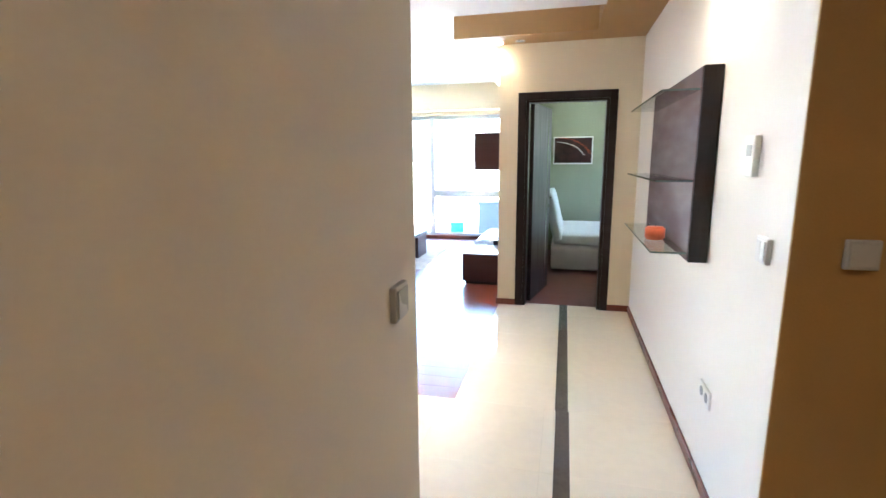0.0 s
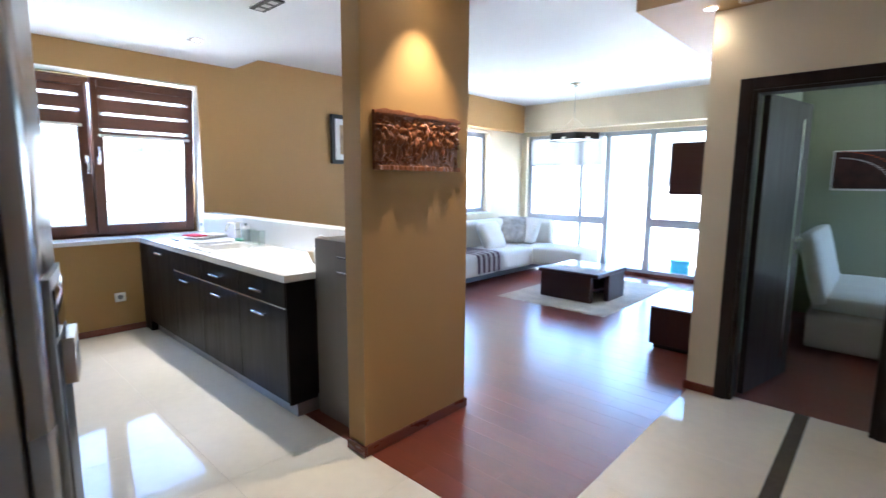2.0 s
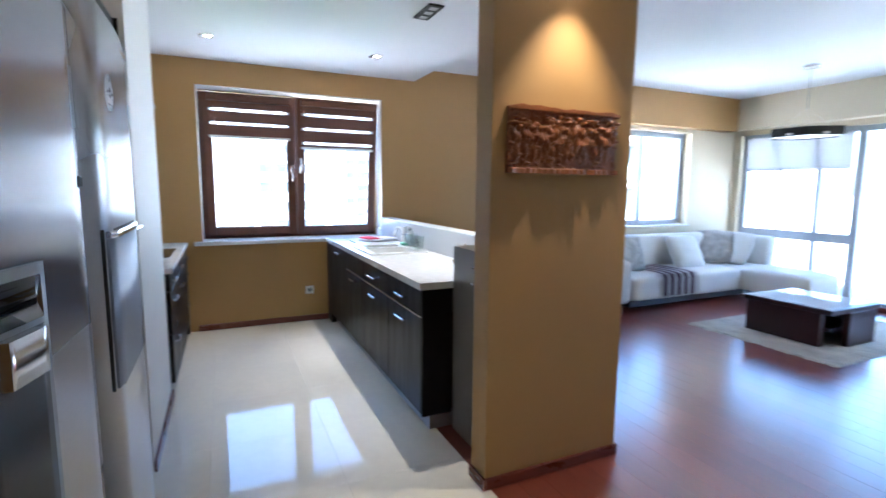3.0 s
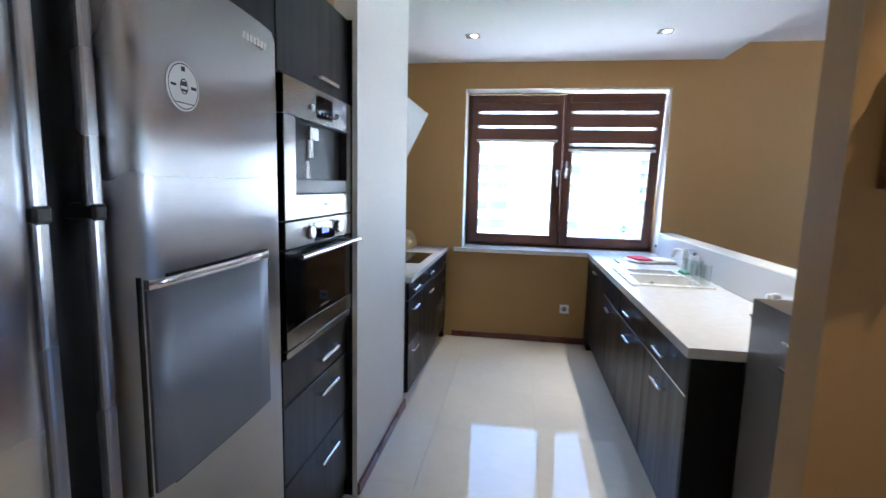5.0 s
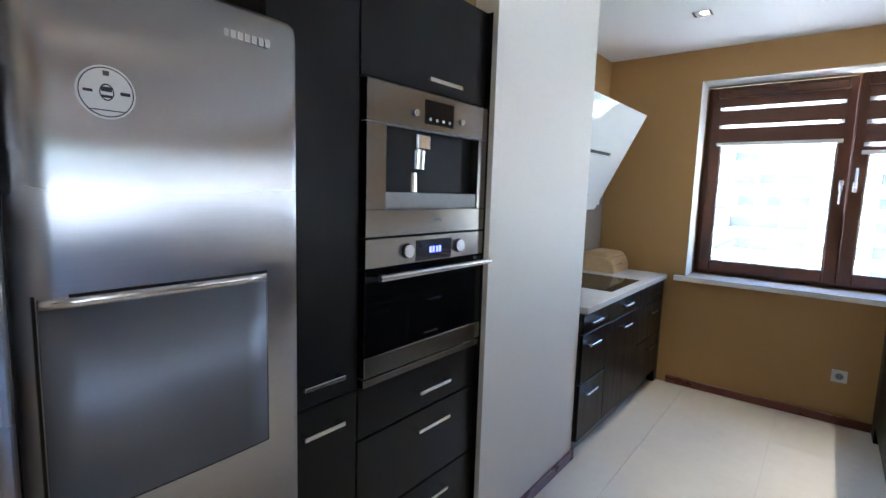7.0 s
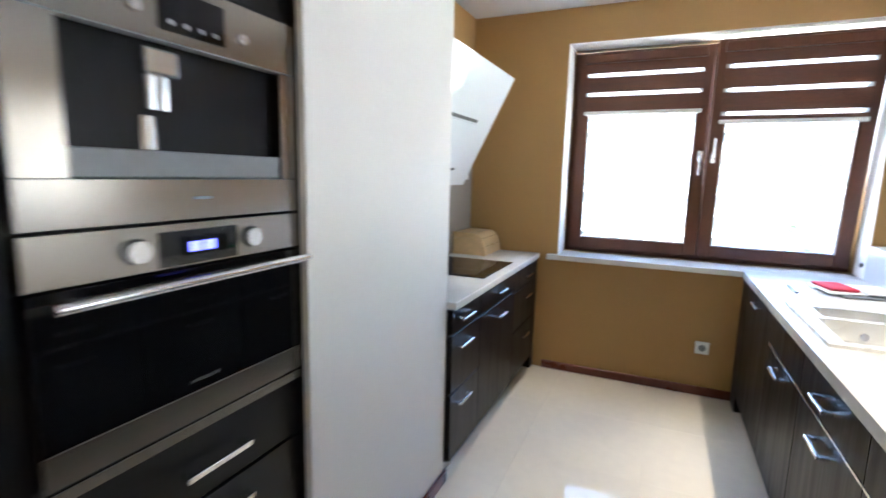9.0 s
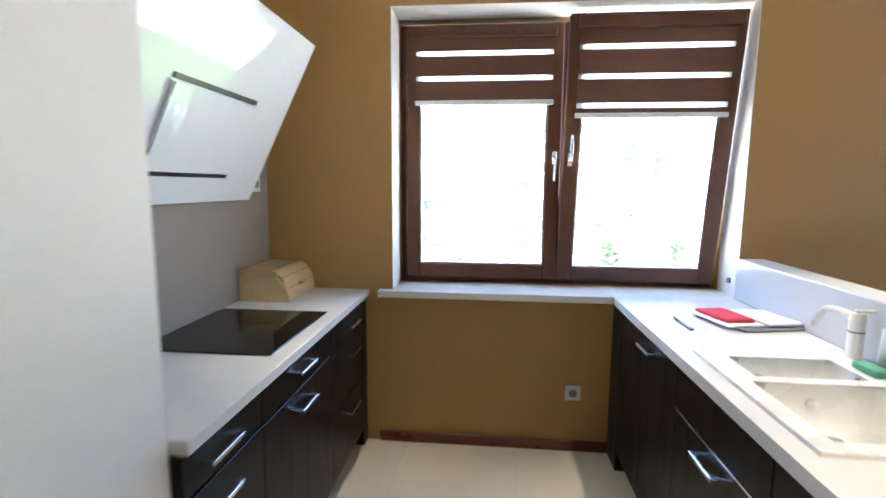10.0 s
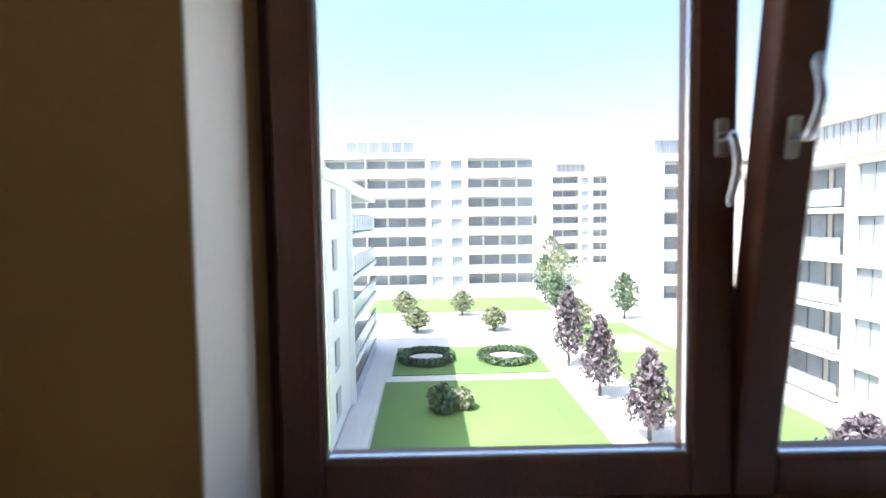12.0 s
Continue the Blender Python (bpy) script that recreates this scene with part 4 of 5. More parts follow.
# wall shelf
sh = thing("wall_shelf", "dark brown wall panel with three glass shelves", "shelf", 0.959, 4.14, 0.98)
box("panel", -0.079, 0.0, -0.575, 0.59, 0.0, 0.85, M_DOORWOOD, sh, bevel=0.003)
tagged(box("front_face", -0.083, -0.0795, -0.57, 0.585, 0.005, 0.845, M_SHELFWOOD, sh, bevel=0.001), "purple brown polished face")
for z in (0.035, 0.36, 0.75):
    box("glass_shelf", -0.235, -0.084, -0.56, 0.46, z, z + 0.008, M_SHELFGLASS, sh, bevel=0.001, shadow=False)
    bm = bmesh.new()
    add_box(bm, -0.2365, -0.2352, -0.56, 0.46, z, z + 0.008)
    add_box(bm, -0.235, -0.084, -0.5615, -0.5602, z, z + 0.008)
    tagged(finish("glass_edge", bm, M_GLASSEDGE, sh), "green glass edge")
cd = thing("candle", "short round orange candle on the glass shelf", "candle", 0.80, 3.95, 1.0235)
bm = bmesh.new()
add_cyl(bm, 0, 0, 0.033, 0.05, 0.066, "z", 32)
bmesh.ops.bevel(bm, geom=[e for e in bm.edges if len(e.link_faces) == 2 and abs(e.calc_face_angle(0)) > 1.0], offset=0.008, segments=3, affect="EDGES")
finish("wax", bm, M_CANDLE, cd, smooth=True)
cyl("wick", 0, 0, 0.071, 0.0015, 0.012, M_BLACK, cd)

# carved relief on the pillar
bm = bmesh.new()
NU, NV = 150, 68
rnd = random.Random(7)
blobs = []
for k in range(26):
    u = 0.04 + 0.92 * (k + 0.5) / 26 + rnd.uniform(-0.01, 0.01)
    v = rnd.choice((0.70, 0.74, 0.80, 0.86)) - 0.02 * rnd.random()
    blobs.append((u, v, 0.012, 0.045, 1.0))
    blobs.append((u + rnd.uniform(-0.012, 0.012), v - 0.17, 0.018, 0.10, 0.85))
    blobs.append((u + rnd.uniform(-0.02, 0.02), v - 0.38, 0.022, 0.12, 0.75))
for k in range(110):
    blobs.append((rnd.random(), 0.08 + rnd.random() * 0.8, 0.012 + 0.025 * rnd.random(), 0.012 + 0.012 * rnd.random(), 0.5 + 0.5 * rnd.random()))
for k in range(60):
    blobs.append((rnd.random(), rnd.random() * 0.9, 0.008 + 0.01 * rnd.random(), 0.02 + 0.05 * rnd.random(), 0.3 + 0.5 * rnd.random()))


def relief(u, v):
    h = 0.25 * (noise.noise(Vector((u * 26, v * 13, 1.7))) + 0.5)
    for bu, bv, su, sv, a in blobs:
        d = ((u - bu) / su) ** 2 + ((v - bv) / sv) ** 2
        if d < 6:
            h = max(h, a * math.exp(-d * 0.8))
    if v > 0.93:
        h = max(h, 0.6)
    deep = 0.62 + 0.75 * noise.noise(Vector((u * 8.0, 7.3, 0.2))) + 0.4 * noise.noise(Vector((u * 23.0, 2.3, 0.9)))
    if v < 0.08:
        return max(0.12, min(1.05, deep))
    if v < 0.45:
        h *= max(0.3, min(1.0, deep + 0.15))
    return h


grid = [[None] * (NV + 1) for _ in range(NU + 1)]
for i in range(NU + 1):
    for j in range(NV + 1):
        u, v = i / NU, j / NV
        edge = 0.012 * noise.noise(Vector((u * 9, 3.1, 0.5))) if j == NV else 0.0
        grid[i][j] = bm.verts.new((0.012 + 0.044 * relief(u, v), (u - 0.5) * 0.61, v * 0.285 + edge))
for i in range(NU):
    for j in range(NV):
        bm.faces.new((grid[i][j], grid[i + 1][j], grid[i + 1][j + 1], grid[i][j + 1]))
cv = thing("carved_relief", "carved brown wooden relief panel of crowded figures", "wall art", -1.234, 4.252, 1.468)
finish("carving", bm, M_CARVE, cv, smooth=True)
box("backboard", 0.001, 0.018, -0.304, 0.304, 0.0, 0.285, M_CARVE, cv, bevel=0.003)

# ---- bedroom doorway ----
bm = bmesh.new()
for a in ((-0.118, -0.045, 0.0, 2.045), (0.695, 0.762, 0.0, 2.045), (-0.045, 0.695, 1.975, 2.045)):
    add_box(bm, a[0], a[1], 5.925, 5.9395, a[2], a[3], 0.003)
for a in ((-0.0495, -0.018, 0.0, 1.985), (0.668, 0.6995, 0.0, 1.985), (-0.018, 0.668, 1.955, 1.985)):
    add_box(bm, a[0], a[1], 5.94, 6.062, a[2], a[3], 0.002)
setting(finish("door_1_frame", bm, M_DOORWOOD), "dark wenge door frame", "door frame")
dl = thing("door_leaf", "dark wenge interior door standing open", "door", -0.015, 6.085, 0.0, "", 78)
box("leaf", 0.0, 0.70, -0.04, 0.0, 0.008, 1.965, M_DOORWOOD, dl, bevel=0.002)
tagged(box("glass_strip", 0.55, 0.575, -0.0415, -0.04, 0.15, 1.85, M_CHROME, dl, bevel=0), "narrow metal inlay")
bm = bmesh.new()
add_cyl(bm, 0.64, -0.055, 1.02, 0.01, 0.03, "y", 12)
add_box(bm, 0.53, 0.65, -0.075, -0.062, 1.012, 1.028, 0.004)
add_cyl(bm, 0.64, -0.043, 1.02, 0.025, 0.006, "y", 20)
tagged(finish("handle", bm, M_CHROME, dl), "chrome lever handle")
cyl("keyhole", 0.64, -0.043, 0.93, 0.022, 0.006, M_CHROME, dl, "y")

# ---- bedroom ----


def pillow(name, sx, sy, sz, material, parent=None, loc=(0, 0, 0), n=12, wrinkle=0.01, seed=1):
    """A stuffed cushion: thick in the middle, pinched at the seams."""
    bm = bmesh.new()
    top, bot = [], []
    for i in range(n + 1):
        ra, rb = [], []
        for j in range(n + 1):
            u, v = i / n * 2 - 1, j / n * 2 - 1
            th_ = (max(0.0, 1 - u ** 4) * max(0.0, 1 - v ** 4)) ** 0.5
            pinch = 1 - 0.06 * (u * u * v * v)
            w = wrinkle * noise.noise(Vector((u * 3 + seed, v * 3, seed * 2.3)))
            ra.append(bm.verts.new((u * sx / 2 * pinch, v * sy / 2 * pinch, sz / 2 * th_ + w)))
            rb.append(ra[-1] if i in (0, n) or j in (0, n) else bm.verts.new((u * sx / 2 * pinch, v * sy / 2 * pinch, -sz / 2 * th_ + w)))
        top.append(ra)
        bot.append(rb)
    for i in range(n):
        for j in range(n):
            bm.faces.new((top[i][j], top[i + 1][j], top[i + 1][j + 1], top[i][j + 1]))
            bm.faces.new((bot[i][j], bot[i][j + 1], bot[i + 1][j + 1], bot[i + 1][j]))
    return finish(name, bm, material, parent, loc, smooth=True)


def soft_block(name, x0, x1, y0, y1, z0, z1, material, parent=None, r=0.05, wrinkle=0.006, seed=3):
    """A padded block with rounded edges and a slightly uneven top."""
    bm = bmesh.new()
    cx, cy, cz = (x0 + x1) / 2, (y0 + y1) / 2, (z0 + z1) / 2
    add_box(bm, x0 - cx, x1 - cx, y0 - cy, y1 - cy, z0 - cz, z1 - cz)
    bmesh.ops.subdivide_edges(bm, edges=bm.edges[:], cuts=7, use_grid_fill=True)
    hx, hy, hz = (x1 - x0) / 2, (y1 - y0) / 2, (z1 - z0) / 2
    for v in bm.verts:
        c = Vector((max(-hx + r, min(hx - r, v.co.x)), max(-hy + r, min(hy - r, v.co.y)), max(-hz + r, min(hz - r, v.co.z))))
        d = v.co - c
        if d.length > 1e-6:
            v.co = c + d.normalized() * r
        v.co += wrinkle * noise.noise_vector(v.co * 4 + Vector((seed, seed, seed)))
    return finish(name, bm, material, parent, (cx, cy, cz), smooth=True)


bed = thing("bed", "white upholstered bed with rumpled pale linen", "bed", 1.1, 8.1, 0.0)
soft_block("base", -0.92, 1.2, -0.62, 0.85, 0.02, 0.34, M_FABRIC, bed, 0.04)
soft_block("mattress", -0.90, 1.18, -0.60, 0.83, 0.345, 0.50, M_BED, bed, 0.05, 0.02)
hbd = soft_block("headboard", -0.08, 0.06, -0.62, 0.85, 0.0, 0.62, M_BED, bed, 0.05)
hbd.rotation_euler = (0, radians(-14), 0)
hbd.location = (-0.90, 0.10, 0.70)
pc = thing("framed_picture", "framed dark red and black abstract picture", "picture", 0.43, 8.998, 1.37)
box("frame", -0.29, 0.29, -0.025, 0, -0.02, 0.39, M_PAPER, pc, bevel=0.003)
m_art = mat("dark_red_abstract_print", (0.035, 0.012, 0.010), 0.35, var=0.5, scale=4.5, fine=9, bump=0)
box("print", -0.275, 0.275, -0.028, -0.0255, 0.0, 0.375, m_art, pc, bevel=0)
for k in range(5):
    bm = bmesh.new()
    for i in range(14):
        a = radians(20 + 5 * i)
        rr = 0.29 + 0.022 * k
        add_box(bm, -0.27 + rr * math.cos(a) * 1.5, -0.27 + rr * math.cos(a) * 1.5 + 0.035, -0.0295, -0.0283, 0.02 + rr * math.sin(a), 0.023 + rr * math.sin(a) + 0.004)
    if k % 3 == 0:
        tagged(finish("stroke", bm, M_PAPER if k == 0 else M_CANDLE, pc), "thin curved stroke")
    else:
        bm.free()

# ---- living room ----
fp = thing("framed_picture", "dark framed picture with a white mat", "picture", XW, 6.29, 1.625)
bm = bmesh.new()
for a in ((-0.33, 0.33, 0.0, 0.05), (-0.33, 0.33, 0.55, 0.60), (-0.33, -0.28, 0.05, 0.55), (0.28, 0.33, 0.05, 0.55)):
    add_box(bm, 0.0, 0.05, a[0], a[1], a[2], a[3], 0.003)
finish("frame", bm, M_BLACK, fp)
tagged(box("mat", 0.001, 0.030, -0.28, 0.28, 0.05, 0.55, M_PAPER, fp, bevel=0), "white mat")
m_sepia = mat("sepia_print", (0.36, 0.24, 0.12), 0.4, var=0.3, scale=6, fine=20, bump=0)
box("print", 0.0305, 0.032, -0.20, 0.20, 0.12, 0.48, m_sepia, fp, bevel=0)


def glazing(name, label, axis, p, posts, rails, lo, hi, z0, z1):
    """Aluminium frame with panes: posts are places along the wall, rails (from, to, z)."""
    t = thing(name, label, "window", 0, 0, 0)
    tagged(t, kind="structure")
    bm = bmesh.new()
    def bar(a0, a1, b0, b1, d=0.035):
        if axis == "y":
            add_box(bm, a0, a1, p - d, p + d, b0, b1, 0.003)
        else:
            add_box(bm, p - d, p + d, a0, a1, b0, b1, 0.003)
    for q, w in posts:
        bar(q - w / 2, q + w / 2, z0, z1)
    bar(lo, hi, z0, z0 + 0.06, 0.032)
    bar(lo, hi, z1 - 0.07, z1, 0.032)
    for a0, a1, z, hgt in rails:
        bar(a0, a1, z, z + hgt, 0.033)
    finish("frame", bm, M_ALU, t)
    if axis == "y":
        box("pane", lo, hi, p - 0.004, p + 0.004, z0 + 0.03, z1 - 0.03, M_PANE, t, bevel=0, shadow=False)
    else:
        box("pane", p - 0.004, p + 0.004, lo, hi, z0 + 0.03, z1 - 0.03, M_PANE, t, bevel=0, shadow=False)
    return t


glazing("window_2", "grey aluminium floor-length living room glazing", "y", 9.92, [(-4.14, 0.07), (-3.66, 0.03), (-3.16, 0.06), (-2.72, 0.09), (-2.04, 0.09), (-0.36, 0.07)], [(-4.17, -2.72, 0.75, 0.12), (-2.04, -0.34, 0.76, 0.12)], -4.17, -0.32, 0.03, 2.2)
glazing("window_3", "grey aluminium side window of the living room", "x", -4.42, [(7.34, 0.07), (8.05, 0.05), (8.83, 0.07)], [], 7.30, 8.86, 0.93, 2.2)
setting(box("living_sill", -4.57, -4.22, 7.28, 8.88, 0.905, 0.93, M_TOP), "white living room window sill", "windowsill")
rs = thing("roller_shade", "pale grey roller shade half lowered", "blind", -3.44, 9.84, 1.69)
box("cloth", -0.66, 0.66, -0.002, 0.002, 0.02, 0.47, M_SHADE, rs, bevel=0)
tagged(box("bottom_rail", -0.66, 0.66, -0.008, 0.008, 0.0, 0.02, M_ALU, rs), "grey bottom rail")
cyl("roller", 0, 0.0, 0.49, 0.028, 1.34, M_ALU, rs, "x")

pd = thing("pendant_lamp", "black hexagonal pendant lamp with a white diffuser", "lamp", -2.55, 8.42, 1.965)
bm = bmesh.new()
R_ = 0.36
for k in range(6):
    a0, a1 = radians(60 * k), radians(60 * k + 60)
    p0, p1 = Vector((math.cos(a0) * R_, math.sin(a0) * R_ * 0.86, 0)), Vector((math.cos(a1) * R_, math.sin(a1) * R_ * 0.86, 0))
    q0, q1 = p0 * 0.93, p1 * 0.93
    vs = [bm.verts.new((p.x, p.y, z)) for z in (0.0, 0.085) for p in (p0, p1, q1, q0)]
    for f in ((0, 1, 5, 4), (2, 3, 7, 6), (4, 5, 6, 7), (3, 2, 1, 0)):
        bm.faces.new([vs[i] for i in f])
finish("shade", bm, M_BLACK, pd)
bm = bmesh.new()
bmesh.ops.create_cone(bm, cap_ends=True, segments=6, radius1=R_ * 0.92, radius2=R_ * 0.92, depth=0.02, matrix=Matrix.Translation((0, 0, 0.02)) @ Matrix.Diagonal((1, 0.86, 1, 1)))
tagged(finish("diffuser", bm, M_PLASTIC, pd), "white diffuser")
for k in range(3):
    a = radians(120 * k + 60)
    bm = bmesh.new()
    m = look((math.cos(a) * 0.30, math.sin(a) * 0.26, 0.085), (0, 0, 0.30))
    ln_ = Vector((math.cos(a) * 0.30, math.sin(a) * 0.26, 0.215)).length
    bmesh.ops.create_cone(bm, cap_ends=True, segments=6, radius1=0.0015, radius2=0.0015, depth=ln_, matrix=m @ Matrix.Translation((0, 0, -ln_ / 2)))
    finish("wire", bm, M_CHROME, pd)
cyl("cord", 0, 0, 0.505, 0.003, 0.42, M_GREY, pd)
cyl("canopy", 0, 0, 0.72, 0.07, 0.03, M_CHROME, pd)


def coffee_table():
    t = thing("coffee_table", "dark mahogany coffee table with a pale glossy top", "table", -2.11, 7.98, 0.013)
    box("top", -0.39, 0.39, -0.40, 0.40, 0.315, 0.36, M_MAHOG, t, bevel=0.004)
    tagged(box("glass_inlay", -0.35, 0.35, -0.36, 0.36, 0.3602, 0.366, M_SPLASH, t, bevel=0.001), "pale glossy sheet on the table top")
    box("leg", -0.39, 0.28, -0.34, -0.28, 0.0, 0.315, M_MAHOG, t)
    box("leg", -0.28, 0.39, 0.28, 0.34, 0.0, 0.315, M_MAHOG, t)
    box("leg", -0.39, -0.33, -0.28, 0.10, 0.0, 0.315, M_MAHOG, t)
    box("leg", 0.33, 0.39, -0.10, 0.28, 0.0, 0.315, M_MAHOG, t)
    box("lower_shelf", -0.33, 0.33, -0.28, 0.28, 0.14, 0.17, M_MAHOG, t)
    return t


coffee_table()
bm = bmesh.new()
rnd = random.Random(3)
NX, NY = 46, 70
gv = [[bm.verts.new((-2.88 + 1.40 * i / NX + (rnd.uniform(-0.012, 0.012) if i in (0, NX) else 0), 7.24 + 2.05 * j / NY + (rnd.uniform(-0.02, 0.02) if j in (0, NY) else 0), 0.008 + (rnd.uniform(0, 0.007) if 0 < i < NX and 0 < j < NY else -0.007))) for j in range(NY + 1)] for i in range(NX + 1)]
for i in range(NX):
    for j in range(NY):
        bm.faces.new((gv[i][j], gv[i + 1][j], gv[i + 1][j + 1], gv[i][j + 1]))
tagged(finish("rug", bm, M_RUG), "beige shaggy rug under the coffee table", "rug")

so = thing("corner_sofa", "off-white upholstered corner sofa with loose cushions", "sofa", -3.78, 8.3, 0.0)
box("plinth", -0.42, 0.30, -1.25, 1.22, 0.05, 0.12, M_BLACK, so)
soft_block("seat", -0.40, 0.38, -1.28, -0.30, 0.12, 0.42, M_FABRIC, so, 0.06)
soft_block("seat", -0.40, 0.38, -0.295, 0.60, 0.12, 0.42, M_FABRIC, so, 0.06, seed=5)
soft_block("seat", -0.40, 1.15, 0.605, 1.30, 0.12, 0.42, M_FABRIC, so, 0.06, seed=8)
soft_block("backrest", -0.46, -0.24, -1.28, 1.28, 0.30, 0.82, M_FABRIC, so, 0.07)
soft_block("backrest", -0.24, 0.35, 1.12, 1.32, 0.30, 0.80, M_FABRIC, so, 0.07, seed=9)
soft_block("armrest", -0.42, 0.37, -1.50, -1.28, 0.10, 0.62, M_FABRIC, so, 0.07, seed=11)
for lx, ly in ((0.32, -1.4), (-0.36, -1.4), (1.05, 0.7), (1.05, 1.2)):
    cyl("leg", lx, ly, 0.05, 0.022, 0.10, M_BLACK, so)
for i, (px, py, pz, ax, az) in enumerate(((-3.91, 9.05, 0.64, 62, 40), (-3.75, 9.22, 0.62, 65, -8), (-3.87, 7.35, 0.62, 66, 78), (-3.83, 8.35, 0.60, 60, 85))):
    p_ = pillow("cushion", 0.48, 0.48, 0.17, M_PILLOW if i % 2 == 0 else M_FABRIC, None, (px, py, pz), seed=i + 2)
    p_.rotation_euler = (radians(ax), 0, radians(az))
    tagged(p_, "square sofa cushion in grey patterned cloth" if i % 2 == 0 else "square off-white sofa cushion", "cushion", "sofa cushions")

# striped throw over the seat
th_ = thing("throw_blanket", "plum and cream striped throw on the sofa", "blanket", -3.62, 7.75, 0.0)
for k in range(10):
    bm = bmesh.new()
    y0, y1 = -0.28 + 0.056 * k, -0.28 + 0.056 * (k + 1)
    path = [(-0.36, 0.435), (-0.1, 0.437), (0.12, 0.436), (0.215, 0.425), (0.242, 0.38), (0.246, 0.28), (0.25, 0.17)]
    rows_ = []
    for x, z in path:
        rows_.append([bm.verts.new((x, y, z + 0.006 * noise.noise(Vector((x * 9, y * 14, 2))))) for y in (y0, y1)])
    for a, b in zip(rows_, rows_[1:]):
        bm.faces.new((a[0], b[0], b[1], a[1]))
    bmesh.ops.solidify(bm, geom=bm.faces[:], thickness=-0.008)
    finish("stripe", bm, M_THROWD if k % 2 == 0 else M_THROWL, th_)

tv = thing("media_unit", "low mahogany media unit, glare on its top put in as a pale sheet", "cabinet", -0.56, 7.75, 0.0)
box("body", -0.238, 0.262, -1.12, 0.99, 0.04, 0.355, M_MAHOG, tv)
box("plinth", -0.21, 0.262, -1.09, 0.96, 0.0, 0.04, M_BLACK, tv)
# glare on the dark top, put into the colour of a pale sheet
tagged(box("top", -0.24, 0.263, -1.125, 0.995, 0.3555, 0.37, M_SPLASH, tv), "pale sheet standing in for glare on the top")
for k in range(3):
    box("front", -0.242, -0.2385, -1.115 + 0.70 * k, -1.115 + 0.70 * k + 0.69, 0.05, 0.35, M_MAHOG, tv, bevel=0.001)
tagged(box("media_player", -0.52, -0.36, 7.2, 7.5, 0.371, 0.43, M_BLACK, bevel=0.005), "black media player on the low unit", "media player")
wc = thing("wall_cabinet", "mahogany hanging wall cabinet", "cabinet", -0.293, 6.9, 1.33)
box("body", -0.275, -0.001, -0.7, 0.5, 0.0, 0.375, M_MAHOG, wc)
box("front", -0.292, -0.276, -0.698, 0.498, 0.002, 0.373, M_MAHOG, wc)

# ---- things on the counters ----
ts = thing("serving_tray", "pale plate and dark board with a red napkin", "tray", -4.06, 4.22, 0.877)
ts.rotation_euler = (0, 0, radians(12))
box("board", -0.12, 0.13, -0.10, 0.16, 0.0, 0.012, M_GREY, ts, bevel=0.004)
tagged(box("plate", -0.15, 0.10, -0.15, 0.13, 0.0125, 0.019, M_PAPER, ts, bevel=0.003), "white square plate")
tagged(soft_block("napkin", -0.14, 0.06, -0.13, 0.0, 0.0195, 0.036, M_RED, ts, 0.007, 0.006), "folded red napkin")
tagged(box("paper", -0.10, 0.12, 0.01, 0.16, 0.0195, 0.030, M_PAPER, ts), "white folded paper")
tagged(box("pencil_case", -4.11, -3.92, 3.948, 3.965, 0.8765, 0.888, M_GREY, bevel=0.004), "long grey pen lying on the worktop", "pen")


def tumbler(x, y, r, h):
    """A drinking glass with a real wall."""
    bm = bmesh.new()
    n = 24
    rings = [(r * 0.86, 0.0), (r, h), (r - 0.003, h - 0.001), (r * 0.86 - 0.003, 0.008)]
    vs = [[bm.verts.new((math.cos(2 * math.pi * i / n) * a, math.sin(2 * math.pi * i / n) * a, z)) for i in range(n)] for a, z in rings]
    for a, b in zip(vs, vs[1:]):
        for i in range(n):
            bm.faces.new((a[i], a[(i + 1) % n], b[(i + 1) % n], b[i]))
    bm.faces.new(vs[0][::-1])
    bm.faces.new(vs[-1])
    o = finish("drinking_glass", bm, M_SHELFGLASS, None, (x, y, 0.8885), smooth=True)
    return tagged(o, "clear drinking glass drying behind the sink", "glass", "drinking glasses")


for i, (gx, gy) in enumerate(((-3.38, 4.30), (-3.29, 4.31), (-3.20, 4.30), (-3.11, 4.30))):
    tumbler(gx, gy, 0.036, 0.11 + 0.01 * (i % 2))
fa = thing("faucet", "cream mixer tap behind the sink", "faucet", -3.64, 4.35, 0.8765)
bm = bmesh.new()
add_cyl(bm, 0, 0, 0.004, 0.032, 0.008, "z", 24)
add_cyl(bm, 0, 0, 0.07, 0.023, 0.13, "z", 24)
add_cyl(bm, 0, 0, 0.147, 0.025, 0.024, "z", 24, 0.020)
finish("body", bm, M_SINK, fa)
bm = bmesh.new()
prev = None
for i in range(11):
    u = i / 10
    c = Vector((-0.13 * u, -0.05 * u, 0.140 + 0.014 * math.sin(math.pi * u) - 0.055 * max(0.0, u - 0.75) / 0.25))
    ring = [bm.verts.new(c + Vector((0.35 * math.sin(a) * 0.013 * (1 if u > 0.8 else 0.4), 0.016 * math.cos(a), 0.012 * math.sin(a)))) for a in [2 * math.pi * k / 12 for k in range(12)]]
    if prev:
        for k in range(12):
            bm.faces.new((prev[k], prev[(k + 1) % 12], ring[(k + 1) % 12], ring[k])).smooth = True
    else:
        bm.faces.new(ring)
    prev = ring
bm.faces.new(prev)
bmesh.ops.recalc_face_normals(bm, faces=bm.faces)
finish("spout", bm, M_SINK, fa)
tagged(cyl("band", 0, 0, 0.098, 0.0236, 0.006, M_GREY, fa), "dark ring")
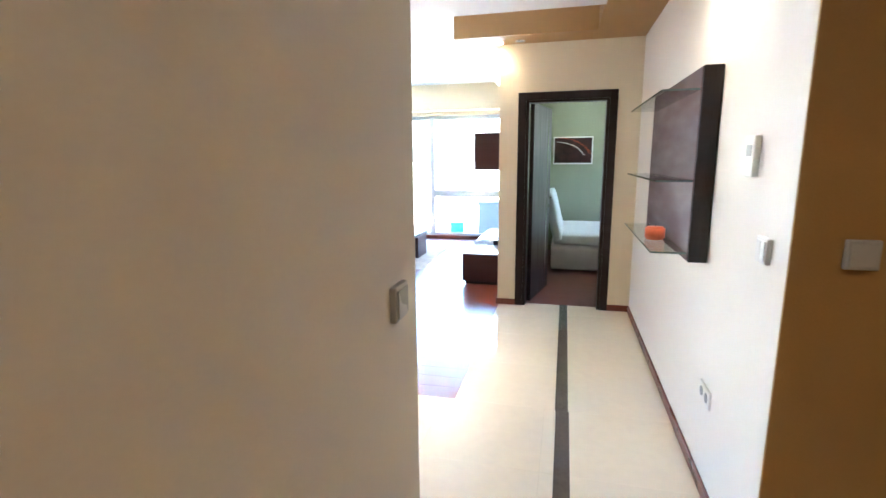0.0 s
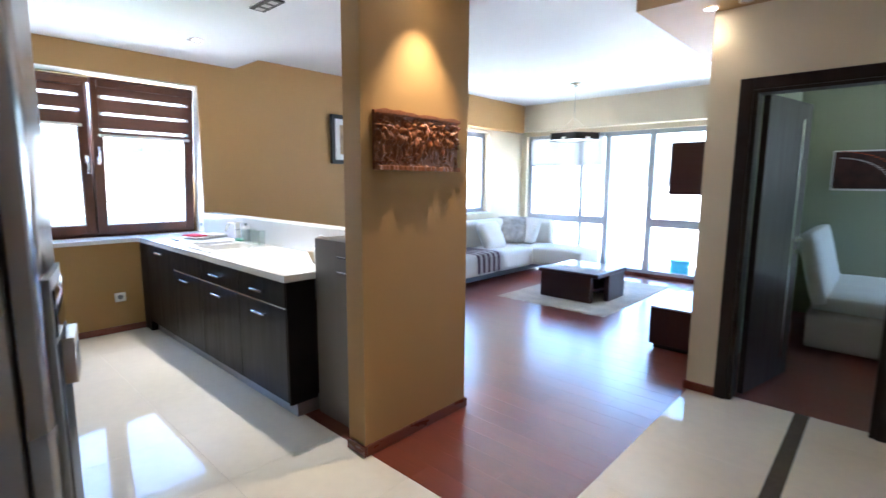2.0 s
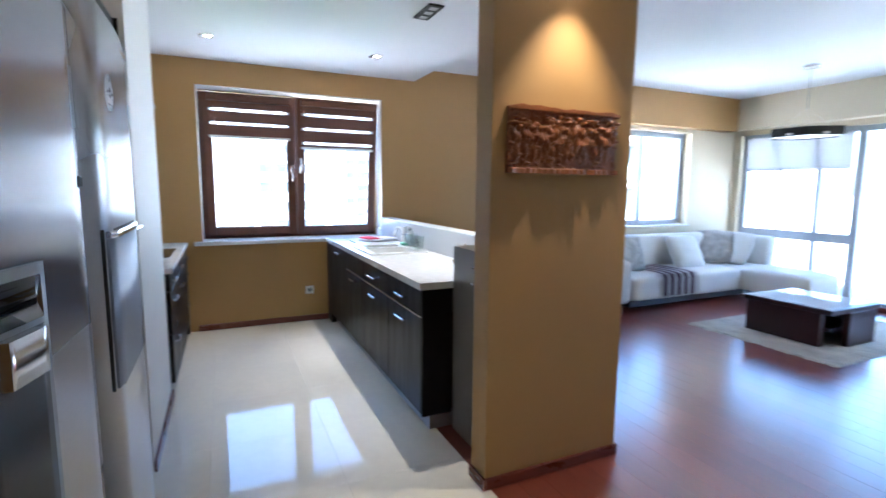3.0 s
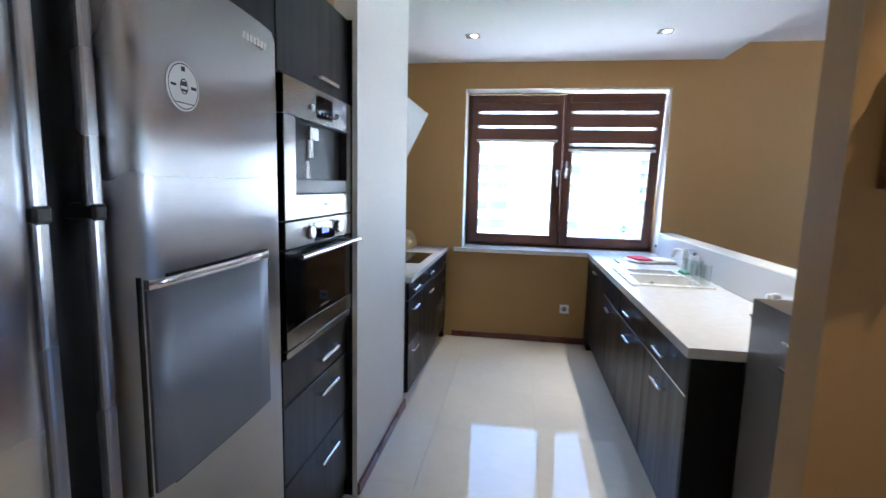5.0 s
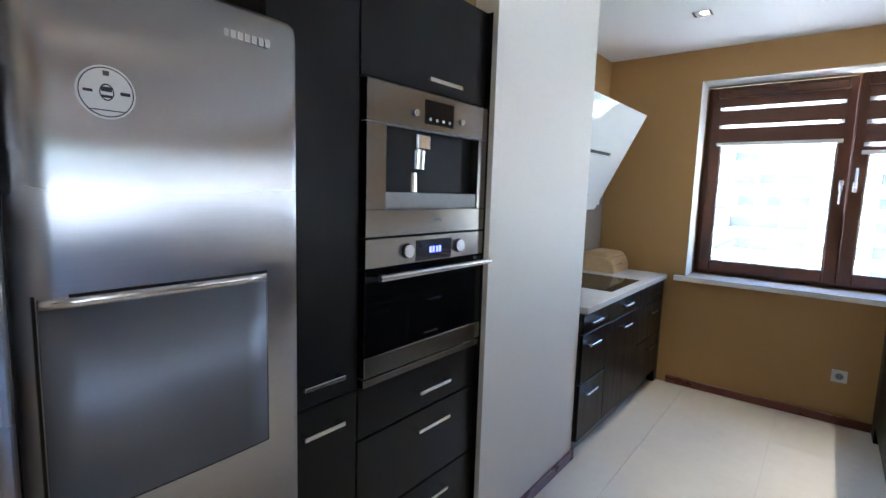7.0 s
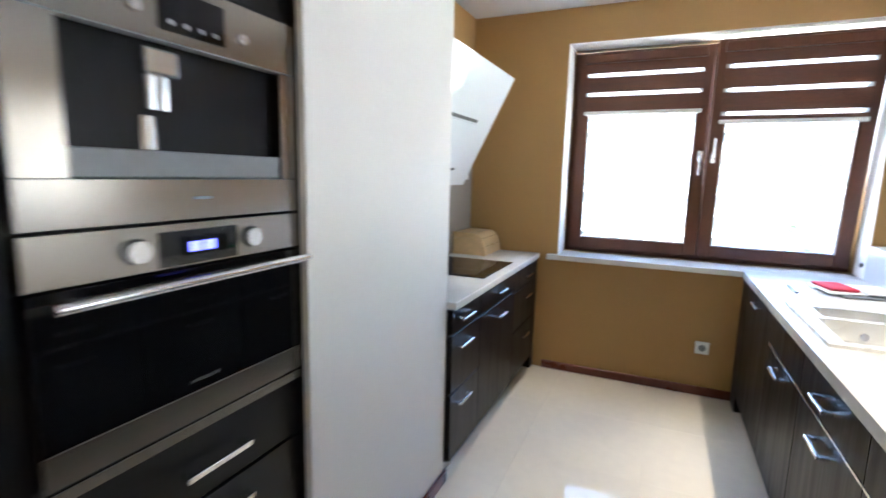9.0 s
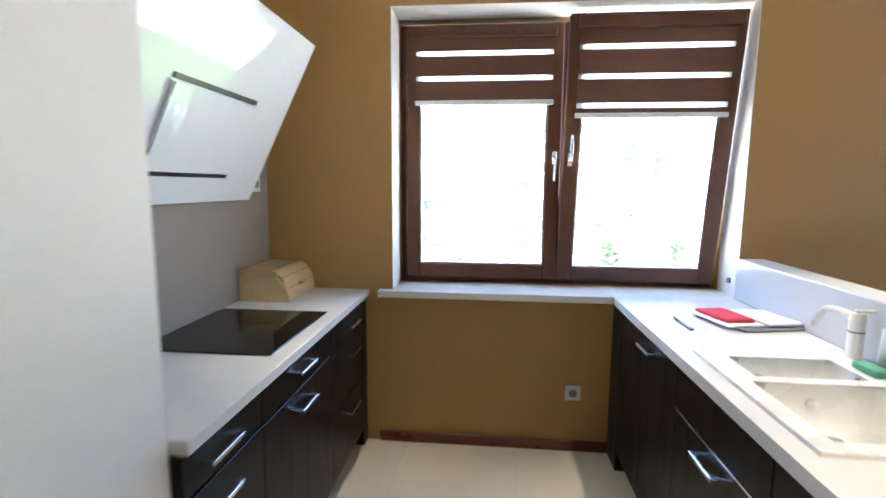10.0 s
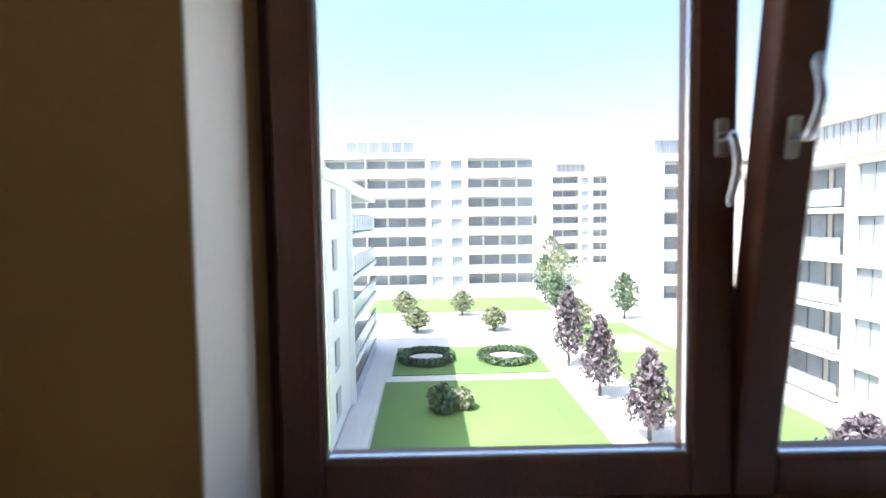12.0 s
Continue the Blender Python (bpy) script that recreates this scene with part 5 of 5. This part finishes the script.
box("lever", -0.008, 0.008, -0.01, 0.05, 0.160, 0.170, M_SINK, fa, bevel=0.003)
bo = thing("soap_bottle", "grey translucent soap bottle behind the sink", "bottle", -3.51, 4.365, 0.8765)
cyl("bottle", 0, 0, 0.07, 0.036, 0.14, M_RAILGREY, bo, "z", 24, 0.030)
cyl("cap", 0, 0, 0.152, 0.012, 0.024, M_GREY, bo)
tagged(soft_block("sponge", -3.545, -3.445, 4.275, 4.325, 0.8885, 0.912, M_SOAP, None, 0.008, 0.002), "green dish sponge beside the tap", "sponge")
pt = thing("utensil_pot", "white pot with folded cloths", "pot", -2.05, 4.18, 0.8765)
bm = bmesh.new()
add_cyl(bm, 0, 0, 0.055, 0.045, 0.11, "z", 24, 0.058)
finish("pot", bm, M_SINK, pt, smooth=False)
for k, (a, b, m_) in enumerate(((0.02, 0.01, M_RED), (-0.025, 0.015, M_PAPER), (0.0, -0.025, M_PAPER), (0.03, -0.02, M_PAPER))):
    o = box("rolled_cloth", a - 0.013, a + 0.013, b - 0.013, b + 0.013, 0.08, 0.16 + 0.01 * k, m_, pt, bevel=0.008, seg=2)
half_end = bpy.data.objects["wall_half_end"]
for q in (0.90, 0.985):
    o = box("handle", -1.60, -1.50, 3.982, 3.9995, q, q + 0.012, M_CHROME, bevel=0.003)
    o.location -= half_end.location
    o.parent = half_end

# ---- balcony ----
setting(box("balcony", -4.45, 0.6, 10.05, 11.6, -0.25, -0.03, M_SLAB, bevel=0), "pale concrete balcony floor", "balcony")
bk = thing("bucket", "turquoise plastic bucket on the balcony", "bucket", -1.68, 10.35, -0.03)
cyl("pail", 0, 0, 0.13, 0.12, 0.26, M_BUCKET, bk, "z", 28, 0.15)
cyl("rim", 0, 0, 0.262, 0.157, 0.014, M_BUCKET, bk, "z", 28)
pb = thing("storage_box", "blue grey plastic balcony storage box", "box", -0.95, 10.5, -0.03)
box("body", -0.3, 0.3, -0.25, 0.25, 0.0, 0.62, M_BLUEGREY, pb, bevel=0.02, seg=2)
box("lid", -0.32, 0.32, -0.27, 0.27, 0.621, 0.68, M_BLUEGREY, pb, bevel=0.02, seg=2)

# small basket at the end of the worktop
bk = thing("basket", "small cream square basket with pale sachets", "basket", -2.06, 4.20, 0.8735, "", 12)
bm = bmesh.new()
for a0, b0, a1, b1 in ((0.045, 0.0, 0.072, 0.085), (0.066, 0.085, 0.042, 0.006)):
    vs0 = [bm.verts.new((sx * a0, sy * a0, b0)) for sx, sy in ((-1, -1), (1, -1), (1, 1), (-1, 1))]
    vs1 = [bm.verts.new((sx * a1, sy * a1, b1)) for sx, sy in ((-1, -1), (1, -1), (1, 1), (-1, 1))]
    for i in range(4):
        bm.faces.new((vs0[i], vs0[(i + 1) % 4], vs1[(i + 1) % 4], vs1[i]))
    if b0 == 0.0:
        bm.faces.new(vs0[::-1])
        rim = vs1
    else:
        bm.faces.new(vs1)
        for i in range(4):
            bm.faces.new((rim[i], rim[(i + 1) % 4], vs0[(i + 1) % 4], vs0[i]))
bmesh.ops.recalc_face_normals(bm, faces=bm.faces)
finish("weave", bm, M_CANE, bk)
for i, (px, py, ang, m_) in enumerate(((-0.02, 0.01, 14, M_PAPER), (0.022, -0.012, -10, M_PINKBAG), (0.01, 0.025, 5, M_PAPER))):
    sb = soft_block("sachet", -0.022, 0.022, -0.008, 0.008, 0.012, 0.105, m_, bk, 0.006, 0.002)
    sb.location = (px, py, 0.0)
    sb.rotation_euler = (radians(ang), 0, radians(ang * 4))


# ---- outdoors ----
GZ = -9.1
M_LAWN = mat("lawn", (0.11, 0.19, 0.05), 0.9, var=0.25, scale=0.15, fine=6, bump=0.5)
M_PAVE = mat("pale_paving", (0.55, 0.53, 0.49), 0.85, var=0.08, scale=0.4, fine=8, bump=0.2)
M_REND = mat("white_render", (0.72, 0.71, 0.68), 0.8, var=0.04, scale=0.3, fine=20, bump=0.1)
M_REND2 = mat("cream_render", (0.66, 0.60, 0.52), 0.8, var=0.04, scale=0.3, fine=20, bump=0.1)
M_WGLASS = mat("dark_window_glass", (0.28, 0.31, 0.35), 0.08, var=0.2, scale=0.5, fine=3, bump=0, tint=0.5)
M_RAIL = mat("pale_glass_railing", (0.42, 0.48, 0.52), 0.2, var=0.05, scale=0.5, fine=5, bump=0)
M_DKFRAME = mat("dark_window_frame", (0.20, 0.21, 0.24), 0.5, var=0.1)
M_LEAF = mat("green_leaves", (0.075, 0.115, 0.06), 0.6, var=0.3, scale=1.5, fine=9, bump=0)
M_LEAFY = mat("yellow_green_leaves", (0.19, 0.21, 0.12), 0.6, var=0.3, scale=1.5, fine=9, bump=0)
M_LEAFP = mat("purple_leaves", (0.13, 0.10, 0.115), 0.4, var=0.4, scale=2.5, fine=9, bump=0)
M_BARK = mat("bark", (0.11, 0.085, 0.065), 0.9, var=0.2, scale=6, fine=30, bump=0.5)
M_REDPAVE = mat("red_play_surface", (0.40, 0.17, 0.13), 0.85, var=0.1, scale=0.5, fine=10, bump=0.2)

bm = bmesh.new()
bmesh.ops.create_grid(bm, x_segments=4, y_segments=4, size=1500)
setting(finish("ground", bm, M_PAVE, None, (0, 0, GZ - 0.03)), "pale paved courtyard ground reaching the horizon", "ground")


def patch(name, x0, x1, y0, y1, z, material, label, category):
    return setting(box(name, x0, x1, y0, y1, GZ - 0.02, GZ + z, material, bevel=0.01), label, category)


patch("lawn", -35.3, -18.0, 0.2, 11.6, 0.06, M_LAWN, "mown green courtyard lawn", "lawn")
patch("lawn", -44.0, -36.7, 0.5, 11.6, 0.06, M_LAWN, "mown green courtyard lawn", "lawn")
patch("lawn", -70.0, -60.0, -4.0, 18.0, 0.06, M_LAWN, "green strip before the building", "lawn")
patch("lawn", -52.0, -16.0, 16.0, 23.0, 0.06, M_LAWN, "green strip beside the building", "lawn")
patch("playground", -47.0, -41.0, 18.5, 22.0, 0.07, M_REDPAVE, "red surfaced playground", "playground")
patch("pavement", -44.0, -18.0, -1.4, 0.1, 0.08, M_PAVE, "pale stone path along the building", "pavement")


def leaves(name, parts, count, size, material, seed, parent=None, loc=(0, 0, 0)):
    """Many small leaf clumps on the shells of ellipsoids (x, y, z, rx, ry, rz)."""
    r = random.Random(seed)
    verts, faces = [], []
    for k in range(count):
        cx, cy, cz, rx, ry, rz = parts[k % len(parts)]
        d = Vector((r.gauss(0, 1), r.gauss(0, 1), r.gauss(0, 1))).normalized() * (0.55 + 0.5 * r.random())
        c = Vector((cx + d.x * rx, cy + d.y * ry, cz + d.z * rz))
        q = Euler((r.uniform(0, 6.3), r.uniform(0, 6.3), r.uniform(0, 6.3))).to_matrix()
        s = size * r.uniform(0.6, 1.3)
        b = len(verts)
        verts += [tuple(c + q @ Vector(p)) for p in ((-s, -0.1 * s, 0), (0, -0.55 * s, 0.15 * s), (s, 0, 0), (0, 0.55 * s, 0.15 * s))]
        faces.append((b, b + 1, b + 2, b + 3))
    me = bpy.data.meshes.new(name)
    me.from_pydata(verts, [], faces)
    me.materials.append(material)
    ob = new(name, me)
    ob.parent = parent
    ob.location = loc
    return ob


def tree(x, y, height, width, material, seed, label, group, conic=True):
    r = random.Random(seed)
    t = thing("tree", label, "tree", x, y, GZ, group)
    bm = bmesh.new()
    add_cyl(bm, 0, 0, height * 0.35, 0.11, height * 0.7, "z", 8, 0.04)
    for k in range(9):
        a, z0 = r.uniform(0, 6.3), height * (0.25 + 0.06 * k)
        ln_ = width * 0.42 * (1 - 0.07 * k)
        m = look((0, 0, z0), (math.cos(a) * ln_, math.sin(a) * ln_, z0 + ln_ * 0.8))
        bmesh.ops.create_cone(bm, cap_ends=False, segments=5, radius1=0.012, radius2=0.035, depth=ln_ * 1.25, matrix=m @ Matrix.Translation((0, 0, -ln_ * 0.62)))
    finish("trunk", bm, M_BARK, t)
    parts = []
    for k in range(26):
        u = k / 25
        rr = width / 2 * ((1 - u) ** 0.7 * 0.95 + 0.08 if conic else math.sin(math.pi * (0.15 + 0.8 * u)))
        if conic and u < 0.12:
            rr *= 0.6 + 3 * u
        a = k * 2.4
        parts.append((math.cos(a) * rr * 0.55, math.sin(a) * rr * 0.55, height * (0.24 + 0.74 * u), rr * 0.55 + 0.1, rr * 0.55 + 0.1, height * 0.06))
    leaves("crown", parts, 1500, 0.17, material, seed, t)
    return t


for i, (tx, ty, h_, w_) in enumerate(((-38.0, 13.2, 5.6, 2.9), (-32.0, 13.3, 4.7, 2.7), (-26.0, 13.5, 4.3, 2.6), (-22.0, 20.4, 2.6, 3.4))):
    tree(tx, ty, h_, w_, M_LEAFP, 20 + i, "young purple-leaved tree in the courtyard", "purple courtyard trees")
for i, (tx, ty, h_, w_, m_) in enumerate(((-62, 19.5, 7, 5.5, M_LEAFY), (-57, 17.5, 4.5, 3.5, M_LEAF), (-66, 18.5, 6, 3.5, M_LEAF), (-54, 24, 4.8, 3.4, M_LEAF), (-48, 17, 3.2, 3.2, M_LEAFY), (-58, 0.5, 2.8, 2.8, M_LEAFY), (-58, 7, 2.7, 2.8, M_LEAFY), (-50, 2, 2.3, 2.8, M_LEAFY), (-50, 9.5, 2.2, 2.7, M_LEAFY), (-80, 23, 8, 6, M_LEAFY))):
    tree(tx, ty, h_, w_, m_, 50 + i, "small leafy courtyard tree", "green courtyard trees", False)


def shrub(x, y, r_, h_, seed, material=None):
    t = thing("shrub", "rounded green garden shrub on the lawn", "shrub", x, y, GZ + 0.05, "garden shrubs")
    bm = bmesh.new()
    for k in range(5):
        a = k * 1.26
        m = look((0, 0, 0), (math.cos(a) * r_ * 0.5, math.sin(a) * r_ * 0.5, h_ * 0.8))
        bmesh.ops.create_cone(bm, cap_ends=False, segments=5, radius1=0.01, radius2=0.03, depth=h_, matrix=m @ Matrix.Translation((0, 0, -h_ * 0.5)))
    finish("stems", bm, M_BARK, t)
    leaves("foliage", [(0, 0, h_ * 0.5, r_, r_, h_ * 0.55), (r_ * 0.4, r_ * 0.3, h_ * 0.45, r_ * 0.7, r_ * 0.7, h_ * 0.45)], 1100, 0.14, material or M_LEAF, seed, t)


shrub(-30.1, 3.7, 0.85, 1.5, 5)
shrub(-30.6, 4.9, 0.65, 1.1, 6, M_LEAFY)


def ring_hedge(x, y, seed):
    t = thing("ring_hedge", "circular clipped hedge round a pale bed", "hedge", x, y, GZ + 0.05, "ring hedges")
    parts = [(math.cos(a) * 1.85, math.sin(a) * 1.85, 0.30, 0.42, 0.42, 0.32) for a in [2 * math.pi * k / 30 for k in range(30)]]
    leaves("foliage", parts, 2600, 0.13, M_LEAF, seed, t)
    tagged(cyl("bed", 0, 0, 0.05, 1.5, 0.1, M_PAVE, t, "z", 32), "pale gravel bed")


ring_hedge(-40.3, 2.9, 3)
ring_hedge(-40.1, 9.0, 4)


def facade(name, label, origin, rz, bays, storeys, sh, depth, render_mat):
    """A block of flats: walls with openings, panes, balcony slabs and railings; its front is local +x, bays [(width, kind)]."""
    b = thing(name, label, "building", origin[0], origin[1], GZ, "apartment blocks", rz)
    total = sum(w for w, _ in bays)
    bm, gm, rm, sm = bmesh.new(), bmesh.new(), bmesh.new(), bmesh.new()
    pane_cache = {}
    top = storeys * sh
    add_box(bm, -depth, -1.9, -total / 2, total / 2, 0, top)
    def pane(y0, y1, z0, z1, x):
        key = (round(y1 - y0, 2), round(z1 - z0, 2))
        if key not in pane_cache:
            q = bmesh.new()
            add_box(q, -0.02, 0.0, -key[0] / 2, key[0] / 2, -key[1] / 2, key[1] / 2)
            me = bpy.data.meshes.new("window")
            q.to_mesh(me)
            q.free()
            me.materials.append(M_WGLASS)
            pane_cache[key] = me
        o = new("window", pane_cache[key])
        o.parent = b
        o.location = (x, (y0 + y1) / 2, (z0 + z1) / 2)
        for yy in (y0, (y0 + y1) / 2, y1):
            add_box(gm, x - 0.01, x + 0.05, yy - 0.05, yy + 0.05, z0, z1)
        add_box(gm, x - 0.01, x + 0.05, y0, y1, z1 - 0.06, z1)
    y = -total / 2
    for w, kind in bays:
        for s in range(storeys):
            z = s * sh
            if kind == "wall":
                add_box(bm, -1.9, 0, y, y + w, z, z + sh)
            elif kind == "win":
                m_ = w * 0.22
                add_box(bm, -1.9, 0, y, y + m_, z, z + sh)
                add_box(bm, -1.9, 0, y + w - m_, y + w, z, z + sh)
                add_box(bm, -1.9, 0, y + m_, y + w - m_, z, z + 0.75)
                add_box(bm, -1.9, 0, y + m_, y + w - m_, z + 2.3, z + sh)
                pane(y + m_, y + w - m_, z + 0.75, z + 2.3, -0.25)
            else:
                add_box(sm, -1.9, 0.35, y, y + w, z + sh - 0.28, z + sh)
                n = max(1, round(w / 2.6))
                for k in range(n):
                    y0, y1 = y + w * k / n + 0.25, y + w * (k + 1) / n - 0.25
                    pane(y0, y1, z + 0.1, z + 2.4, -1.88)
                add_box(sm, -1.9, 0.30, y, y + 0.14, z, z + sh - 0.28)
                add_box(rm, 0.22, 0.27, y + 0.14, y + w, z + 0.12, z + 1.05)
                add_box(gm, 0.20, 0.29, y + 0.14, y + w, z + 1.05, z + 1.11)
                for k in range(int(w / 1.2)):
                    add_box(gm, 0.20, 0.29, y + 0.14 + 1.2 * k, y + 0.19 + 1.2 * k, z, z + 1.05)
        y += w
    add_box(bm, -depth - 0.2, 0.25, -total / 2 - 0.2, total / 2 + 0.2, top, top + 0.5)
    add_box(bm, -depth * 0.8, -3.0, -total * 0.42, -total * 0.05, top + 0.5, top + 2.9)
    add_box(bm, -depth * 0.8, -3.4, total * 0.04, total * 0.30, top + 0.5, top + 2.9)
    add_box(bm, -depth * 0.8, -2.4, -total * 0.43, -total * 0.04, top + 2.9, top + 3.1)
    for k in range(6):
        pane(-total * 0.40 + k * total * 0.055, -total * 0.40 + k * total * 0.055 + total * 0.045, top + 0.8, top + 2.6, -2.97)
    finish("walls", bm, render_mat, b)
    tagged(finish("balcony_slabs", sm, M_REND, b), "white balcony slabs", kind="stuff")
    tagged(finish("railings", rm, M_RAIL, b), "pale glass balcony railings", kind="stuff")
    tagged(finish("window_frames", gm, M_DKFRAME, b), "dark window and railing frames", kind="stuff")
    return b


facade("apartment_block", "white seven-storey apartment block with balconies", (-77.5, 3.85), 0, [(6.4, "loggia"), (9.1, "loggia"), (3.1, "win"), (3.1, "win"), (10.6, "loggia")], 7, 2.93, 14, M_REND)
facade("apartment_block", "white apartment block with balconies at the courtyard", (-60, 38.5), 0, [(1.2, "wall"), (6.2, "loggia"), (3.2, "win"), (7.0, "loggia")], 6, 2.93, 14, M_REND)
facade("apartment_block", "pale apartment block far down the courtyard", (-110, 41), 0, [(6, "loggia"), (3, "win"), (8, "loggia"), (3, "win")], 7, 2.93, 14, M_REND2)
facade("apartment_block", "white apartment block with bay balconies on the garden", (-28, 26.0), -90, [(3.2, "win"), (6.2, "loggia"), (3.0, "win"), (6.2, "loggia"), (3.4, "win")], 5, 2.75, 12, M_REND2)
facade("apartment_block", "cream neighbouring block with small windows", (-32.0, -1.5), 90, [(6.5, "wall"), (2.6, "win"), (2.4, "wall"), (12.5, "loggia")], 5, 2.5, 14, M_REND)
setting(box("own_facade_wall", -4.95, -4.885, -9, 16, GZ, -0.3, M_REND, bevel=0), "white outer wall of this building", "wall")

turn = Matrix.Translation((-4.0, 3.0, 0)) @ Matrix.Rotation(radians(1.3), 4, "Z") @ Matrix.Translation((4.0, -3.0, 0))
for o in list(scene.objects):
    if o.parent is None and o.name.split(".")[0] in ("lawn", "playground", "pavement", "tree", "shrub", "ring_hedge", "apartment_block"):
        o.matrix_basis = turn @ o.matrix_basis

# ---- floors, piece by piece ----
def pieces(parent, name, x0, x1, y0, y1, dx, dy, gap, material, stagger=0.0, label="", cut=None):
    """Tiles or planks of one size over a field; edge pieces are cut."""
    cache = {}
    row = 0
    y = y0
    while y < y1 - 0.01:
        ye = min(y + dy, y1)
        x = x0 - (stagger * dx * ((row * 0.37) % 1.0) if stagger else 0)
        while x < x1 - 0.01:
            xs, xe = max(x, x0), min(x + dx, x1)
            if xe - xs > 0.02 and ye - y > 0.01:
                key = (round(xe - xs, 3), round(ye - y, 3))
                if key not in cache:
                    bm = bmesh.new()
                    w, h = key[0] / 2 - gap / 2, key[1] / 2 - gap / 2
                    add_box(bm, -w, w, -h, h, -0.012, 0.0, 0.0004)
                    me = bpy.data.meshes.new(name)
                    bm.to_mesh(me)
                    bm.free()
                    me.materials.append(material)
                    cache[key] = me
                ob = new(name, cache[key])
                ob.parent = parent
                ob.location = Vector(((xs + xe) / 2, (y + ye) / 2, 0)) - parent.location
            x += dx
        y += dy
        row += 1


pieces(floor_kitchen, "tile", XW, 0.325, 2.11, 3.91, 0.6, 0.6, 0.0008, M_TILE)
pieces(floor_kitchen, "tile", 0.325, 0.40, 2.11, 3.91, 0.08, 0.9, 0.0008, M_STRIPE)
pieces(floor_kitchen, "tile", 0.40, 0.96, 2.11, 3.91, 0.6, 0.6, 0.0008, M_TILE)
pieces(floor_kitchen, "tile", -0.042, 1.9, -0.2, 2.11, 0.6, 0.6, 0.0008, M_TILE)
pieces(floor_kitchen, "tile", 0.96, 1.9, 2.11, 2.79, 0.6, 0.68, 0.0008, M_TILE)
pieces(floor_hall, "tile", -0.28, 0.32, 3.91, 6.02, 0.6, 0.6, 0.0008, M_TILE)
pieces(floor_hall, "tile", 0.32, 0.395, 3.91, 6.02, 0.08, 0.9, 0.0008, M_STRIPE)
pieces(floor_hall, "tile", 0.395, 0.96, 3.91, 6.02, 0.6, 0.6, 0.0008, M_TILE)
pieces(floor_living, "plank", -4.54, -0.28, 3.91, 9.8, 1.2, 0.14, 0.0008, M_PARQ, stagger=1.0)
pieces(floor_bed, "plank", -0.19, 2.6, 6.02, 9.0, 1.2, 0.14, 0.0008, M_PARQ, stagger=1.0)
